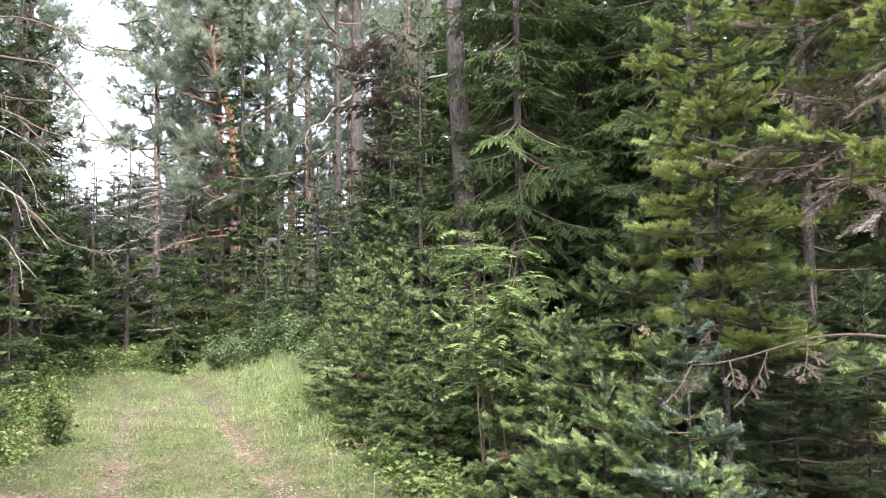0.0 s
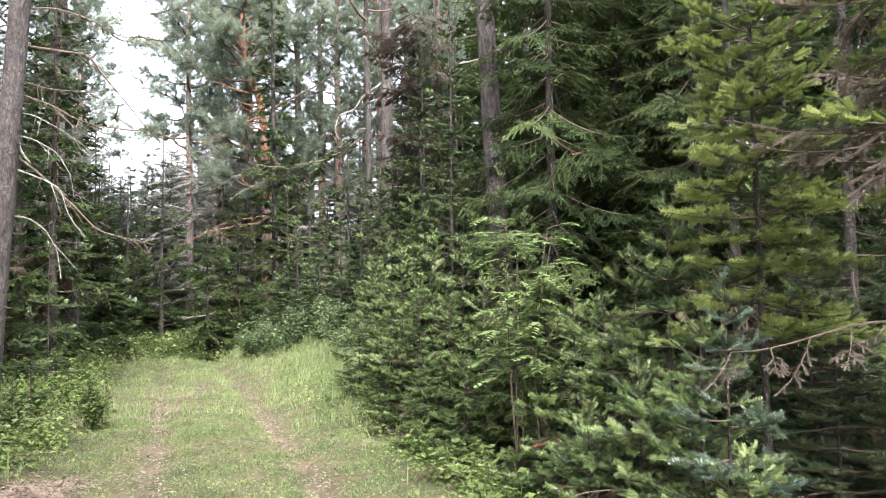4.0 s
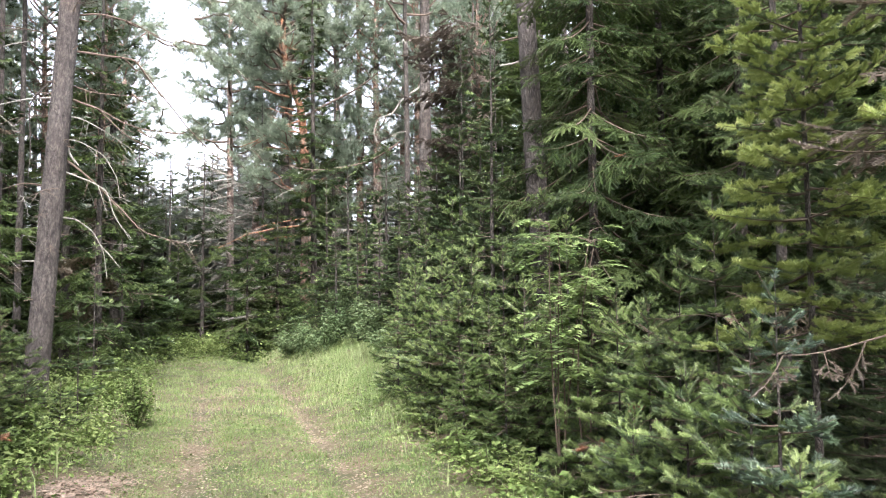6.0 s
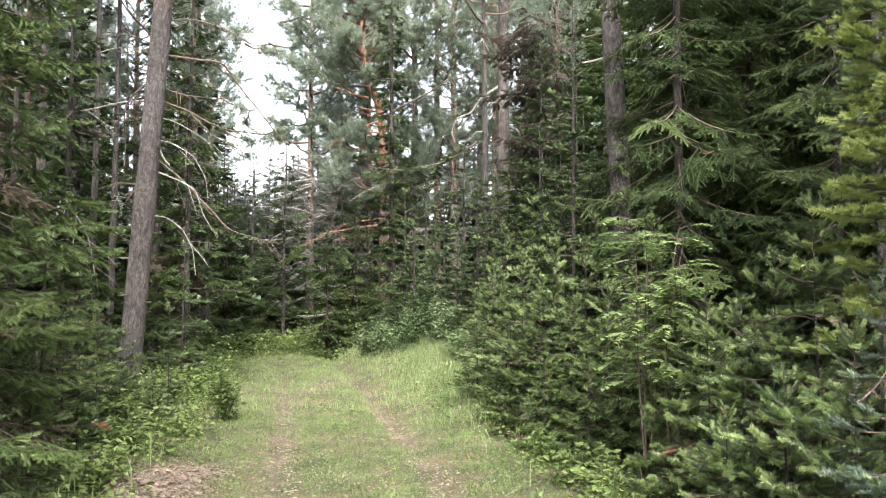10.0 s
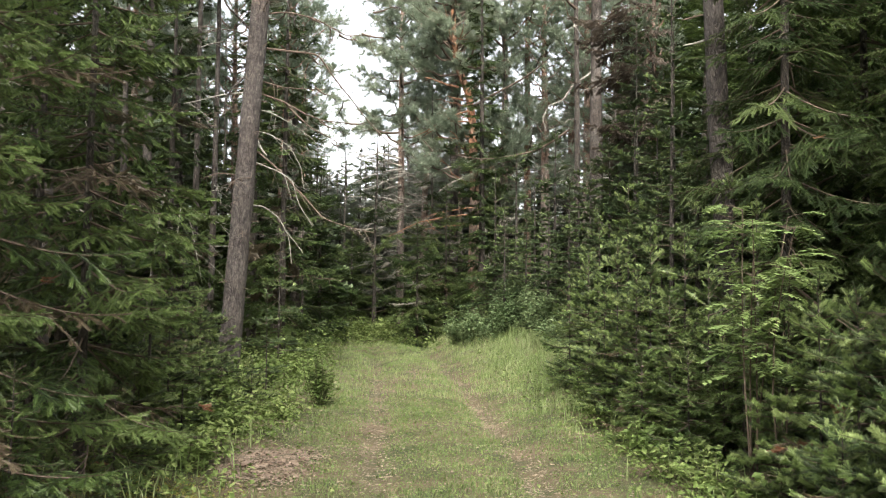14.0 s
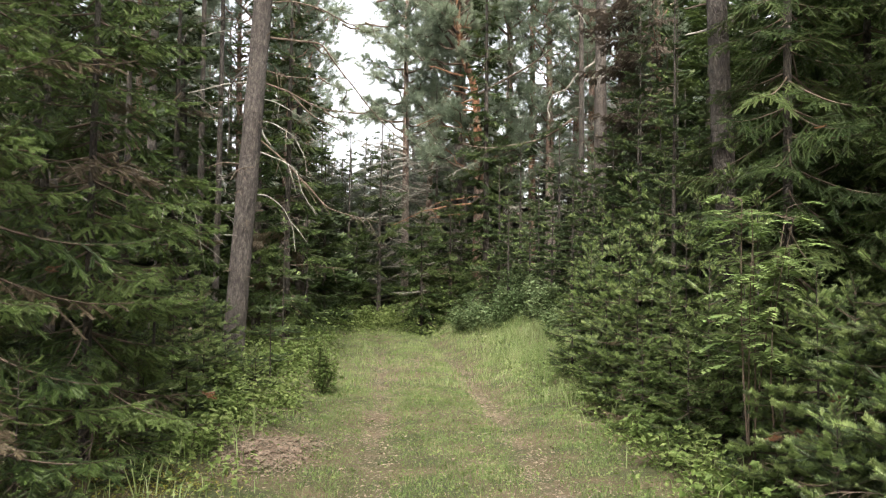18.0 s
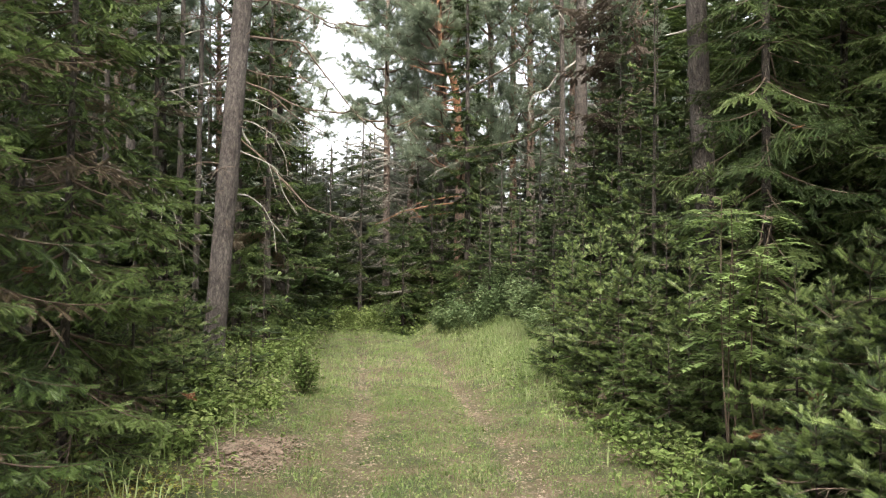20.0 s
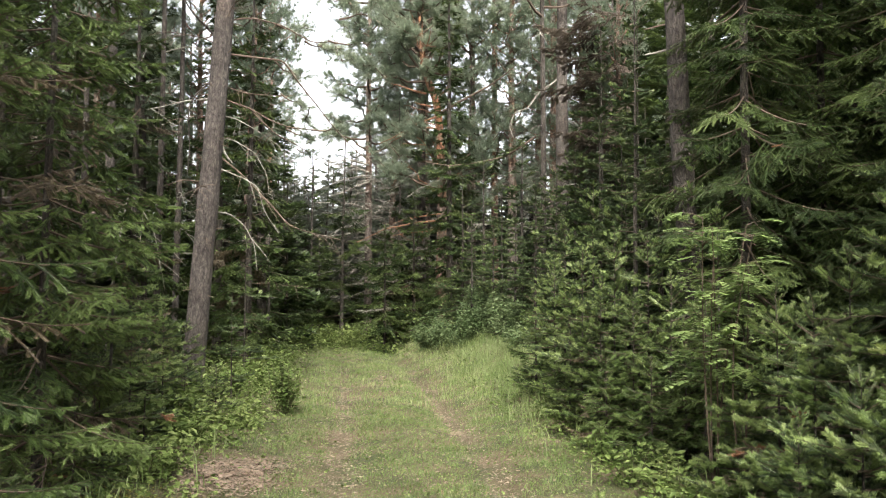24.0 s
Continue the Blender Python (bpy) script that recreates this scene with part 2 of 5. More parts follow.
def spray(g, rng, start, way, up, length, nl, per, width, slot, rows=3, fwd=0.75, capped=True):
    """Shoots with rows of needles: two combs at the sides and one on top."""
    start, way, up = (np.asarray(a, float).reshape(-1, 3) for a in (start, way, up))
    length = np.asarray(length, float).reshape(-1)
    way, n = unit(way), len(start)
    side = unit(np.cross(way, up))
    top = np.cross(side, way)
    s = (np.arange(per) + 0.5) / per
    rows_of = ([(1, 0.15), (-1, 0.15), (0, 1.0)] if rows == 3 else [(1, 0.1), (-1, 0.1), (0.55, 0.8), (-0.55, 0.8), (0.3, -0.9)])[:rows]
    for lat, rise in rows_of:
        j = s[None, :] + rng.uniform(-0.4, 0.4, (n, per)) / per
        base = start[:, None] + way[:, None] * (j * length[:, None])[..., None]
        out = side[:, None] * lat + top[:, None] * (rise + rng.normal(0, 0.18, (n, per)))[..., None] + way[:, None] * (fwd + rng.normal(0, 0.15, (n, per)))[..., None]
        tip = base + unit(out) * (nl * (1.1 - 0.45 * j if capped else 1.0) * rng.uniform(0.8, 1.2, (n, per)))[..., None]
        hw = way[:, None] * width * 0.5 + (side[:, None] * width * 0.35 if lat == 0 else 0)
        g.tris(np.stack([base - hw, base + hw, tip], 2), slot)
    if not capped:
        return
    tip = start + way * (length + nl * 0.6)[:, None]
    g.tris(np.stack([start + way * (length * 0.8)[:, None] - side * width * 0.6, start + way * (length * 0.8)[:, None] + side * width * 0.6, tip], 1), slot)


def frond(seed, length=1.0, kind="fir", pairs=9, step=0.06, per=5, nl=0.024, width=0.006, fresh=0.35, bare=0.12, rows=3, sub=True, twigs=True, stout=1.0):
    """A simple bough along +x for crowns far off and for bare boughs; slots: twig, needles, new tips."""
    rng = np.random.default_rng(seed)
    g = Geo()
    spruce = kind == "spruce"
    s = np.linspace(0, 1, 9)
    sag = 0.20 if spruce else 0.10
    bend = rng.normal(0, 0.06)
    axis = np.stack([s * length, bend * s * s * length, length * (-sag * s + (sag * 0.95) * s ** 2.5)], 1)
    g.tube(axis, length * 0.0065 * (1.1 - s) + 0.0012, 4, 0)
    S, W, U, L, N = [], [], [], [], []

    def shoot(p, w, ln, new_):
        S.append(p), W.append(w), U.append((0, 0, 1.0)), L.append(ln), N.append(new_)

    for i in range(pairs):
        f = bare + (1 - bare) * (i + 0.5) / pairs
        for sgn in (1, -1):
            f2 = min(0.99, f + rng.uniform(-0.4, 0.4) / pairs)
            p0 = np.array([np.interp(f2, s, axis[:, k]) for k in range(3)])
            ln = length * (0.48 * (1 - f2) ** 0.75 + 0.07) * rng.uniform(0.7, 1.2) * min(1, 0.45 + f2 * 2.2)
            a = radians(rng.uniform(42, 66))
            w = np.array([math.cos(a), sgn * math.sin(a), rng.normal(-0.14 if spruce else 0.02, 0.12)])
            w /= np.linalg.norm(w)
            q = np.linspace(0, 1, 4)
            sec = p0 + w * (q * ln)[:, None] + np.outer(q ** 2, (0, 0, -0.14 * ln if spruce else 0.05 * ln))
            if twigs:
                g.tube(sec, stout * 0.0035 * (1.2 - q) * length ** 0.5 + 0.0008, 3, 0)
            m = max(1, int(ln / step))
            for k in range(m):
                r = (k + 0.7) / (m + 0.5)
                p = p0 + w * ln * r + np.array((0, 0, (-0.14 if spruce else 0.05) * ln * r * r))
                tl = step * rng.uniform(0.9, 1.5) * (1.25 - 0.5 * r)
                shoot(p - w * step * 0.5, w + np.array((0, 0, -0.25 * r if spruce else 0.1 * r)), step * 1.1, 0)
                if sub and ln > 0.1:
                    for z in (1, -1):
                        b = radians(rng.uniform(40, 60)) * z
                        d = np.array([w[0] * math.cos(b) - w[1] * math.sin(b), w[0] * math.sin(b) + w[1] * math.cos(b), w[2] + rng.normal(-0.3 if spruce else 0.12, 0.22)])
                        shoot(p, d, tl, 1 if rng.random() < fresh * 0.6 else 0)
            shoot(p0 + w * ln + np.array((0, 0, (-0.14 if spruce else 0.05) * ln)) - w * step * 0.3, w + np.array((0, 0, -0.1 if spruce else 0.3)), step * rng.uniform(1.0, 1.5), 1 if rng.random() < fresh * 1.6 else 0)
    for k in range(int(length / step * 1.25)):
        f = 1 - k * step * 0.75 / length
        if f > bare * 0.6:
            p0 = np.array([np.interp(f, s, axis[:, j]) for j in range(3)])
            shoot(p0 - np.array((step * 0.4, 0, 0)), (1, bend * 2 * f, rng.normal(0.05, 0.05)), step * 1.3, 1 if f > 0.96 and rng.random() < fresh * 2 else 0)
    S, W, U, L, N = (np.array(a, float) for a in (S, W, U, L, N))
    for v in (0, 1):
        k = N == v
        if k.any():
            spray(g, rng, S[k], W[k], U[k], L[k], nl * (1.15 if v else 1.0), per, width * (1.25 if v else 1.0), 1 + v, rows, 0.75 if spruce else 0.4)
    return g


def bough(seed, length=0.9, kind="fir", fine=True, fresh=0.4, tip=0.08, keep=0.36, node=0.10):
    """A bough along +x that forks twice in one plane, needled towards the tips and bare inside; slots: twig, needles, new tips."""
    rng = np.random.default_rng(seed)
    g = Geo()
    spruce = kind == "spruce"
    seg = 0.035 if fine else 0.06
    runs = {1: [], 2: []}

    def grow(p0, w, ln, level):
        n = max(2, math.ceil(ln / seg))
        q = np.linspace(0, 1, n + 1)
        if level == 0:
            rise = (-0.20 * q + 0.24 * q ** 2.5 if spruce else -0.10 * q + 0.16 * q ** 2) * ln
        else:
            rise = (-0.16 if spruce else 0.10) * ln * q ** 2
        side = np.array((-w[1], w[0], 0.0))
        wander = np.outer(q ** 2, side) * ln * rng.normal(0, 0.10)
        p = p0 + np.outer(q * ln, w) + np.outer(rise, (0, 0, 1.0)) + wander
        if level == 0:
            g.tube(p[::2] if n > 5 else p, np.linspace(0.0045 + 0.006 * ln, 0.0016, len(p[::2] if n > 5 else p)), 4, 0)
        elif level == 1:
            g.tube(p[[0, n // 2, n]], (0.0012 + 0.005 * ln, 0.001 + 0.003 * ln, 0.0012), 3, 0)
        elif fine:
            g.tris([[p[0] + (0, 0, 0.0015), p[0] - (0, 0, 0.0015), p[-1]]], 0)
        young = rng.random() < fresh
        for k in range(n):
            left = (1 - (k + 0.5) / n) * ln
            if left < keep * rng.uniform(0.8, 1.15) and not (level == 0 and k == 0):
                runs[2 if young and left < tip * 1.1 else 1].append((p[k], p[k + 1] - p[k]))
        if level == 2 or (level == 1 and ln < 0.09):
            return
        step = node if level == 0 else node * 0.75
        for i in range(1, int(ln / step) + 1):
            for sgn in (1, -1):
                left = i * step + rng.uniform(-0.3, 0.3) * step
                f = 1 - left / ln
                if f < (0.10 if level == 0 else 0.15) or rng.random() < (0.08 if f > 0.3 else 0.35):
                    continue
                far = min(0.62 * left + 0.03, (0.36 if fine else 0.42) * length, 0.6) if level == 0 else min(0.5 * left + 0.025, 0.13 if fine else 0.2)
                a = sgn * radians(rng.uniform(38, 62))
                t = p[min(n, int(f * n) + 1)] - p[min(n - 1, int(f * n))]
                t = t / np.linalg.norm(t)
                d = np.array((t[0] * math.cos(a) - t[1] * math.sin(a), t[0] * math.sin(a) + t[1] * math.cos(a), t[2] * 0.6 + rng.normal(-0.12 if spruce else 0.08, 0.16)))
                grow(np.array([np.interp(f, q, p[:, j]) for j in range(3)]), d / np.linalg.norm(d), far * rng.uniform(0.65, 1.15), level + 1)

    grow(np.zeros(3), np.array((1.0, 0, 0)), length, 0)
    for slot, r in runs.items():
        if r:
            o, v = np.array([a_[0] for a_ in r]), np.array([a_[1] for a_ in r])
            nl, wd, per = (((0.025, 0.0070, 6) if not spruce else (0.018, 0.0065, 7)) if fine else (0.033, 0.021, 5))
            spray(g, rng, o, v, np.broadcast_to((0, 0, 1.0), o.shape), np.linalg.norm(v, axis=1), nl * (1.1 if slot == 2 else 1.0), per, wd, slot, (4 if slot == 1 else 5) if fine else 3, 0.55 if not spruce else 0.8, False)
    return g


def pine_tuft(g, rng, p, w, size, n, slot, wide=0.035):
    w = unit(np.asarray(w, float))
    d = unit(rng.normal(0, 1, (n, 3)) * 0.75 + w)
    tip = p + d * (size * rng.uniform(0.7, 1.15, n))[:, None]
    b = unit(np.cross(d, rng.normal(0, 1, (n, 3)))) * size * wide
    o = p + d * size * 0.08
    g.tris(np.stack([o - b, o + b, tip], 1), slot)


def pine_bough(seed, length=1.6, tufts=30, size=0.16, n=30, per=3, wide=0.035):
    rng = np.random.default_rng(seed)
    g = Geo()
    s = np.linspace(0, 1, 7)
    wob = rng.normal(0, 0.07, (7, 3)) * length * s[:, None]
    axis = np.stack([s * length, 0 * s, length * (0.28 * s ** 2 - 0.08 * s)], 1) + wob
    g.tube(axis, 0.022 * length * (1.08 - s) + 0.004, 5, 0)
    for i in range(tufts):
        f = rng.uniform(0.4, 1.0)
        p0 = np.array([np.interp(f, s, axis[:, k]) for k in range(3)])
        w = unit(np.array([0.6, rng.normal(0, 0.8), rng.normal(0.35, 0.5)]))
        ln = length * rng.uniform(0.08, 0.30)
        if per > 2:
            g.tube(np.stack([p0, p0 + w * ln * 0.5 + (0, 0, 0.02), p0 + w * ln]), [0.009, 0.006, 0.003], 3, 0)
        for r in (1.0, 0.7, 0.45)[:per]:
            pine_tuft(g, rng, p0 + w * ln * r, w + np.array((0, 0, 0.4)), size, n, 1, wide)
    return g


def trunk_geo(rng, height, radius, top=0.12, sides=10, wob=0.015, rings=14, flare=1.35):
    g = Geo()
    s = np.linspace(0, 1, rings) ** 1.2
    pts = np.stack([rng.normal(0, wob, rings).cumsum() * s, rng.normal(0, wob, rings).cumsum() * s, s * (height + 0.3) - 0.3], 1)
    r = radius * (1 - (1 - top) * s) * (1 + (flare - 1) * np.exp(-s * height / 0.35))
    g.tube(pts, r * rng.uniform(0.94, 1.06, rings), sides, 0)
    return g, pts


def dead_limb(rng, length, droop=0.5, r=0.012, forks=3):
    """A bare curved branch along +x with a few side twigs."""
    g = Geo()
    s = np.linspace(0, 1, 8)
    axis = np.stack([s * length * (1 - 0.25 * droop * s), rng.normal(0, 0.03, 8).cumsum() * length * 0.6, length * (0.18 * s - droop * s ** 2) + rng.normal(0, 0.012, 8) * length], 1)
    g.tube(axis, r * (1.05 - 0.85 * s) + 0.002, 5, 0)
    for i in range(forks):
        f = rng.uniform(0.25, 0.9)
        p0 = np.array([np.interp(f, s, axis[:, k]) for k in range(3)])
        w = unit(np.array([0.7, rng.choice([-1, 1]) * rng.uniform(0.3, 0.9), rng.normal(-0.35, 0.4)]))
        ln = length * rng.uniform(0.12, 0.4)
        q = np.linspace(0, 1, 5)
        g.tube(p0 + w * (q * ln)[:, None] + np.outer(q ** 2, (0, 0, -0.3 * droop * ln)), r * 0.5 * (1.05 - q) + 0.0015, 4, 0)
    return g


# ---- the ground: one sheet with two ruts, a bank and the forest floor ----
def track_x(y):
    """Where the middle of the track lies at the distance y."""
    return 0.35 - 0.04 * y - 0.0018 * y * y


def ground_z(x, y):
    x, y = np.asarray(x, float), np.asarray(y, float)
    u = x - track_x(np.clip(y, -25, 45))
    z = 0.035 * np.sin(x * 1.7 + 0.6 * y) * np.sin(0.9 * y - 0.4 * x) + 0.015 * np.sin(4.1 * x) * np.sin(3.7 * y + 1)
    z = z - 0.07 * (np.exp(-((u - 0.78) / 0.2) ** 2) + np.exp(-((u + 0.75) / 0.2) ** 2)) + 0.03 * np.exp(-(u / 0.35) ** 2)
    rise = np.clip((y - 10) / 9, 0, 1)
    z = z + (0.10 + 0.72 * rise) * np.clip((u - 1.05) / 1.8, 0, 1) + 0.16 * np.clip((-u - 1.7) / 2.0, 0, 1)
    z = z - 0.9 * np.clip((y - 31) / 25, 0, 1) ** 1.5
    return z


def place(bearing, d, sink=0.0):
    """A spot by its compass bearing from the start of the track and its distance."""
    x, y = d * math.sin(radians(bearing)), d * math.cos(radians(bearing))
    return x, y, float(ground_z(x, y)) - sink


xs = np.concatenate([np.linspace(-400, -22, 14), np.linspace(-20, -4.2, 22), np.linspace(-4, 4.5, 86), np.linspace(4.8, 22, 22), np.linspace(24, 400, 14)])
ys = np.concatenate([np.linspace(-300, -14, 12), np.linspace(-12, 3.5, 70), np.linspace(3.6, 32, 190), np.linspace(33, 60, 18), np.linspace(65, 600, 16)])
gx, gy = np.meshgrid(xs, ys, indexing="ij")
gp = np.stack([gx, gy, ground_z(gx, gy)], -1)
g = Geo()
a, b, c, d = gp[:-1, :-1], gp[1:, :-1], gp[1:, 1:], gp[:-1, 1:]
g.tris(np.stack([a, b, c], 2))
g.tris(np.stack([a, c, d], 2))
tagged(new("ground", g.mesh("ground", [SOIL], smooth=True)), "forest floor and a grassy two-rut track", "ground", kind="structure")


def scatter(rng, n, x0, x1, y0, y1, keep):
    x, y = rng.uniform(x0, x1, n), rng.uniform(y0, y1, n)
    k = rng.random(n) < keep(x - track_x(y), y, x)
    return x[k], y[k]


def tufted(x, y):
    """Grass grows in tufts: how tall it stands at a spot, beside the usual height."""
    a = np.sin(5.3 * x + 2.1 * np.sin(3.7 * y)) * np.sin(4.6 * y + 1.9 * np.sin(4.1 * x))
    b = np.sin(13.7 * x + 1.7 * np.sin(9.1 * y)) * np.sin(11.9 * y + 2.3 * np.sin(10.3 * x))
    return np.clip(1.0 + 0.5 * a + 0.35 * b, 0.4, 2.0)


def blades(name, rng, x, y, height, width, mat, label, category, lean=0.45):
    """Bent grass blades, each of three triangles."""
    n = len(x)
    h = height * rng.uniform(0.45, 1.3, n) * tufted(x, y)
    a = rng.uniform(0, 2 * np.pi, n)
    side = np.stack([np.cos(a), np.sin(a), 0 * a], 1)
    b = a + np.pi / 2 + rng.normal(0, 0.6, n)
    fall = np.stack([np.cos(b), np.sin(b), 0 * b], 1) * (h * np.abs(rng.normal(lean, 0.25, n)))[:, None]
    p0 = np.stack([x, y, ground_z(x, y) - 0.01], 1)
    p1 = p0 + fall * 0.3 + np.stack([0 * h, 0 * h, h * 0.62], 1)
    p2 = p0 + fall + np.stack([0 * h, 0 * h, h * (1 - 0.25 * np.linalg.norm(fall, axis=1) / h)], 1)
    w = (width * rng.uniform(0.6, 1.3, n))[:, None] * side * 0.5
    g = Geo()
    v = np.stack([p0 - w, p0 + w, p1 + w * 0.8, p1 - w * 0.8, p2], 1)
    me = bpy.data.meshes.new(name)
    me.vertices.add(n * 5)
    me.vertices.foreach_set("co", v.astype(np.float32).ravel())
    o = (np.arange(n) * 5)[:, None]
    idx = (o + np.array([0, 1, 2, 0, 2, 3, 3, 2, 4])).astype(np.int32).ravel()
    me.loops.add(len(idx))
    me.loops.foreach_set("vertex_index", idx)
    me.polygons.add(n * 3)
    me.polygons.foreach_set("loop_start", np.arange(0, len(idx), 3, dtype=np.int32))
    me.materials.append(mat)
    me.update(calc_edges=True)
    return tagged(new(name, me), label, category, kind="stuff")


def leaves(g, rng, p, size, slot=0, droop=0.2, flat=0.35):
    """Folded oval leaves, four triangles each, at the points p."""
    n = len(p)
    a = rng.uniform(0, 2 * np.pi, n)
    w = unit(np.stack([np.cos(a), np.sin(a), rng.normal(-droop, flat, n)], 1))
    up = unit(np.stack([rng.normal(0, flat, n), rng.normal(0, flat, n), np.ones(n)], 1))
    s = unit(np.cross(w, up))
    q = np.cross(s, w)
    L = (size * rng.uniform(0.6, 1.3, n))[:, None]
    t, m1, m2 = p + w * L, p + w * L * 0.45, p + w * L * 0.5
    l, r = m1 + s * L * 0.3 + q * L * 0.1, m1 - s * L * 0.3 + q * L * 0.1
    g.tris(np.stack([p, l, m2], 1), slot)
    g.tris(np.stack([l, t, m2], 1), slot)
    g.tris(np.stack([p, m2, r], 1), slot)
    g.tris(np.stack([r, m2, t], 1), slot)


rng = np.random.default_rng(5)


def rut(u, y=8.0):
    fade = np.clip(1.3 - (np.asarray(y) - 5) / 26, 0.5, 1) * np.clip(0.95 + 0.5 * np.sin(2.3 * np.asarray(y) + 3 * u) * np.sin(1.1 * np.asarray(y) + 5 * u), 0.55, 1)
    return fade * (np.exp(-((u - 0.78) / 0.2) ** 2) + np.exp(-((u + 0.75) / 0.2) ** 2))


def patch_at(x, y):
    return np.exp(-(((x + 0.85) / 0.24) ** 2 + ((y - 17.0) / 1.6) ** 2)) + np.exp(-(((x + 1.75) / 0.42) ** 4 + ((y - 7.75) / 0.8) ** 4))


def thin(u, y, x):
    edge = np.clip((2.0 - np.abs(u - 0.1)) / 0.6, 0.12, 1)
    tufty = 0.62 + 0.32 * np.sin(3.1 * x + 1.3 * np.sin(2.2 * y)) * np.sin(2.7 * y + 1.7 * np.sin(1.9 * x))
    return np.clip(edge * (1 - 0.98 * rut(u, y)) * (1 - 0.95 * patch_at(x, y)) * tufty, 0, 1)


x, y = scatter(rng, 210000, -4.2, 3.5, 4.6, 13, thin)
blades("track_grass", rng, x, y, 0.045, 0.0045, GRASS, "short pale green grass between and beside the ruts", "grass", 0.8)
x, y = scatter(rng, 120000, -6, 4, 13, 33, thin)
blades("track_grass", rng, x, y, 0.085, 0.009, GRASS, "pale green grass along the farther track", "grass")
x, y = scatter(rng, 90000, -1, 6, 11, 30, lambda u, y, x: np.clip((u - 1.0) / 1.2, 0, 1) * np.clip((4.6 - u) / 1.5, 0, 1))
w_ = np.clip((x - track_x(y) - 1.0) / 1.6, 0, 1)
blades("bank_grass", rng, x, y, 0.09 + 0.24 * w_, 0.006, GRASS, "tall fine grass on the bank beside the track", "grass", 0.6)
x, y = scatter(rng, 9000, -5.5, 2.5, 5, 28, lambda u, y, x: np.clip((-u - 1.4) / 0.8, 0, 1) * 0.7 * (1 - patch_at(x, y)) + 0.7 * np.clip((u - 1.2) / 0.4, 0, 1) * (y < 12))
blades("edge_grass", rng, x, y, 0.26, 0.010, GRASS, "longer grass at the edges of the track", "grass", 0.5)

near = np.random.default_rng(41)
x, y = scatter(near, 110000, -4, 4.2, -7, 4.6, thin)
blades("track_grass", near, x, y, 0.05, 0.006, GRASS, "short pale green grass between and beside the ruts", "grass", 0.8)
x, y = scatter(rng, 60000, -4, 3.0, 4.6, 16, lambda u, y, x: 0.7 * thin(u, y, x))
blades("dry_grass", rng, x, y, 0.05, 0.004, STRAW, "short dry straw-coloured grass mixed into the green", "grass", 1.0)

# litter in the ruts and on the bare patch
x, y = scatter(rng, 90000, -4, 3.5, 4.6, 20, lambda u, y, x: np.clip(0.9 * rut(u, y) + 0.9 * patch_at(x, y) + 0.16, 0, 1))
g = Geo()
p = np.stack([x, y, ground_z(x, y) + 0.006], 1)
a = rng.uniform(0, 2 * np.pi, len(x))
w = np.stack([np.cos(a), np.sin(a), rng.normal(0.05, 0.15, len(x))], 1) * rng.uniform(0.008, 0.035, len(x))[:, None]
s = np.stack([-np.sin(a), np.cos(a), rng.normal(0, 0.3, len(x))], 1) * rng.uniform(0.003, 0.011, len(x))[:, None]
g.tris(np.stack([p - w, p + s, p + w], 1))
g.tris(np.stack([p - w, p + w, p - s], 1))
tagged(new("litter", g.mesh("litter", [LITTER])), "brown chips, needles and dry leaves on bare soil", "litter", kind="stuff")

g = Geo()
x, y = scatter(rng, 16000, -3.0, -0.8, 6.6, 9.2, lambda u, y, x: patch_at(x, y) ** 1.5)
p = np.stack([x, y, ground_z(x, y) + 0.008 + rng.uniform(0, 0.012, len(x))], 1)
a = rng.uniform(0, 2 * np.pi, len(x))
w = np.stack([np.cos(a), np.sin(a), rng.normal(0.05, 0.2, len(x))], 1) * rng.uniform(0.01, 0.045, len(x))[:, None]
s = np.stack([-np.sin(a), np.cos(a), rng.normal(0, 0.3, len(x))], 1) * rng.uniform(0.003, 0.01, len(x))[:, None]
g.tris(np.stack([p - w, p + s, p + w], 1))
g.tris(np.stack([p - w, p + w, p - s], 1))
tagged(new("bark_chips", g.mesh("bark_chips", [CHIPS])), "reddish-brown bark chips on a bare patch", "bark chips", kind="stuff")

# low herbs along both edges
g = Geo()
x, y = scatter(rng, 30000, -6.5, 4.5, 5.0, 24, lambda u, y, x: np.clip((-u - 1.5) / 0.6, 0, 1) * np.clip((4.5 + u) / 1.5, 0, 1) * 0.5 * (1 - patch_at(x, y)) + 0.8 * np.clip((u - 1.25) / 0.3, 0, 1) * np.clip((2.4 - u) / 0.5, 0, 1) + 0.03)
leaves(g, rng, np.stack([x, y, ground_z(x, y) + rng.gamma(2.0, 0.06, len(x))], 1), 0.06)
x, y = scatter(rng, 50000, -14, 14, 4, 34, lambda u, y, x: (np.abs(u) > 2.6) * 0.5)
leaves(g, rng, np.stack([x, y, ground_z(x, y) + rng.gamma(2.0, 0.07, len(x))], 1), 0.09)
x, y = scatter(rng, 26000, -7, 0, 6, 24, lambda u, y, x: np.clip((-u - 1.5) / 0.5, 0, 1) * np.clip((4.2 + u) / 1.0, 0, 1) * (1 - patch_at(x, y)))
leaves(g, rng, np.stack([x, y, ground_z(x, y) + rng.gamma(2.0, 0.11, len(x))], 1), 0.07)
x, y = scatter(rng, 34000, -3.5, 2.6, 4.8, 20, lambda u, y, x: 0.75 * (1 - 0.95 * rut(u, y)).clip(0, 1) * (np.abs(u) < 2.2) * (1 - patch_at(x, y)))
leaves(g, rng, np.stack([x, y, ground_z(x, y) + rng.gamma(2.0, 0.012, len(x))], 1), 0.03, 0, 0.0)
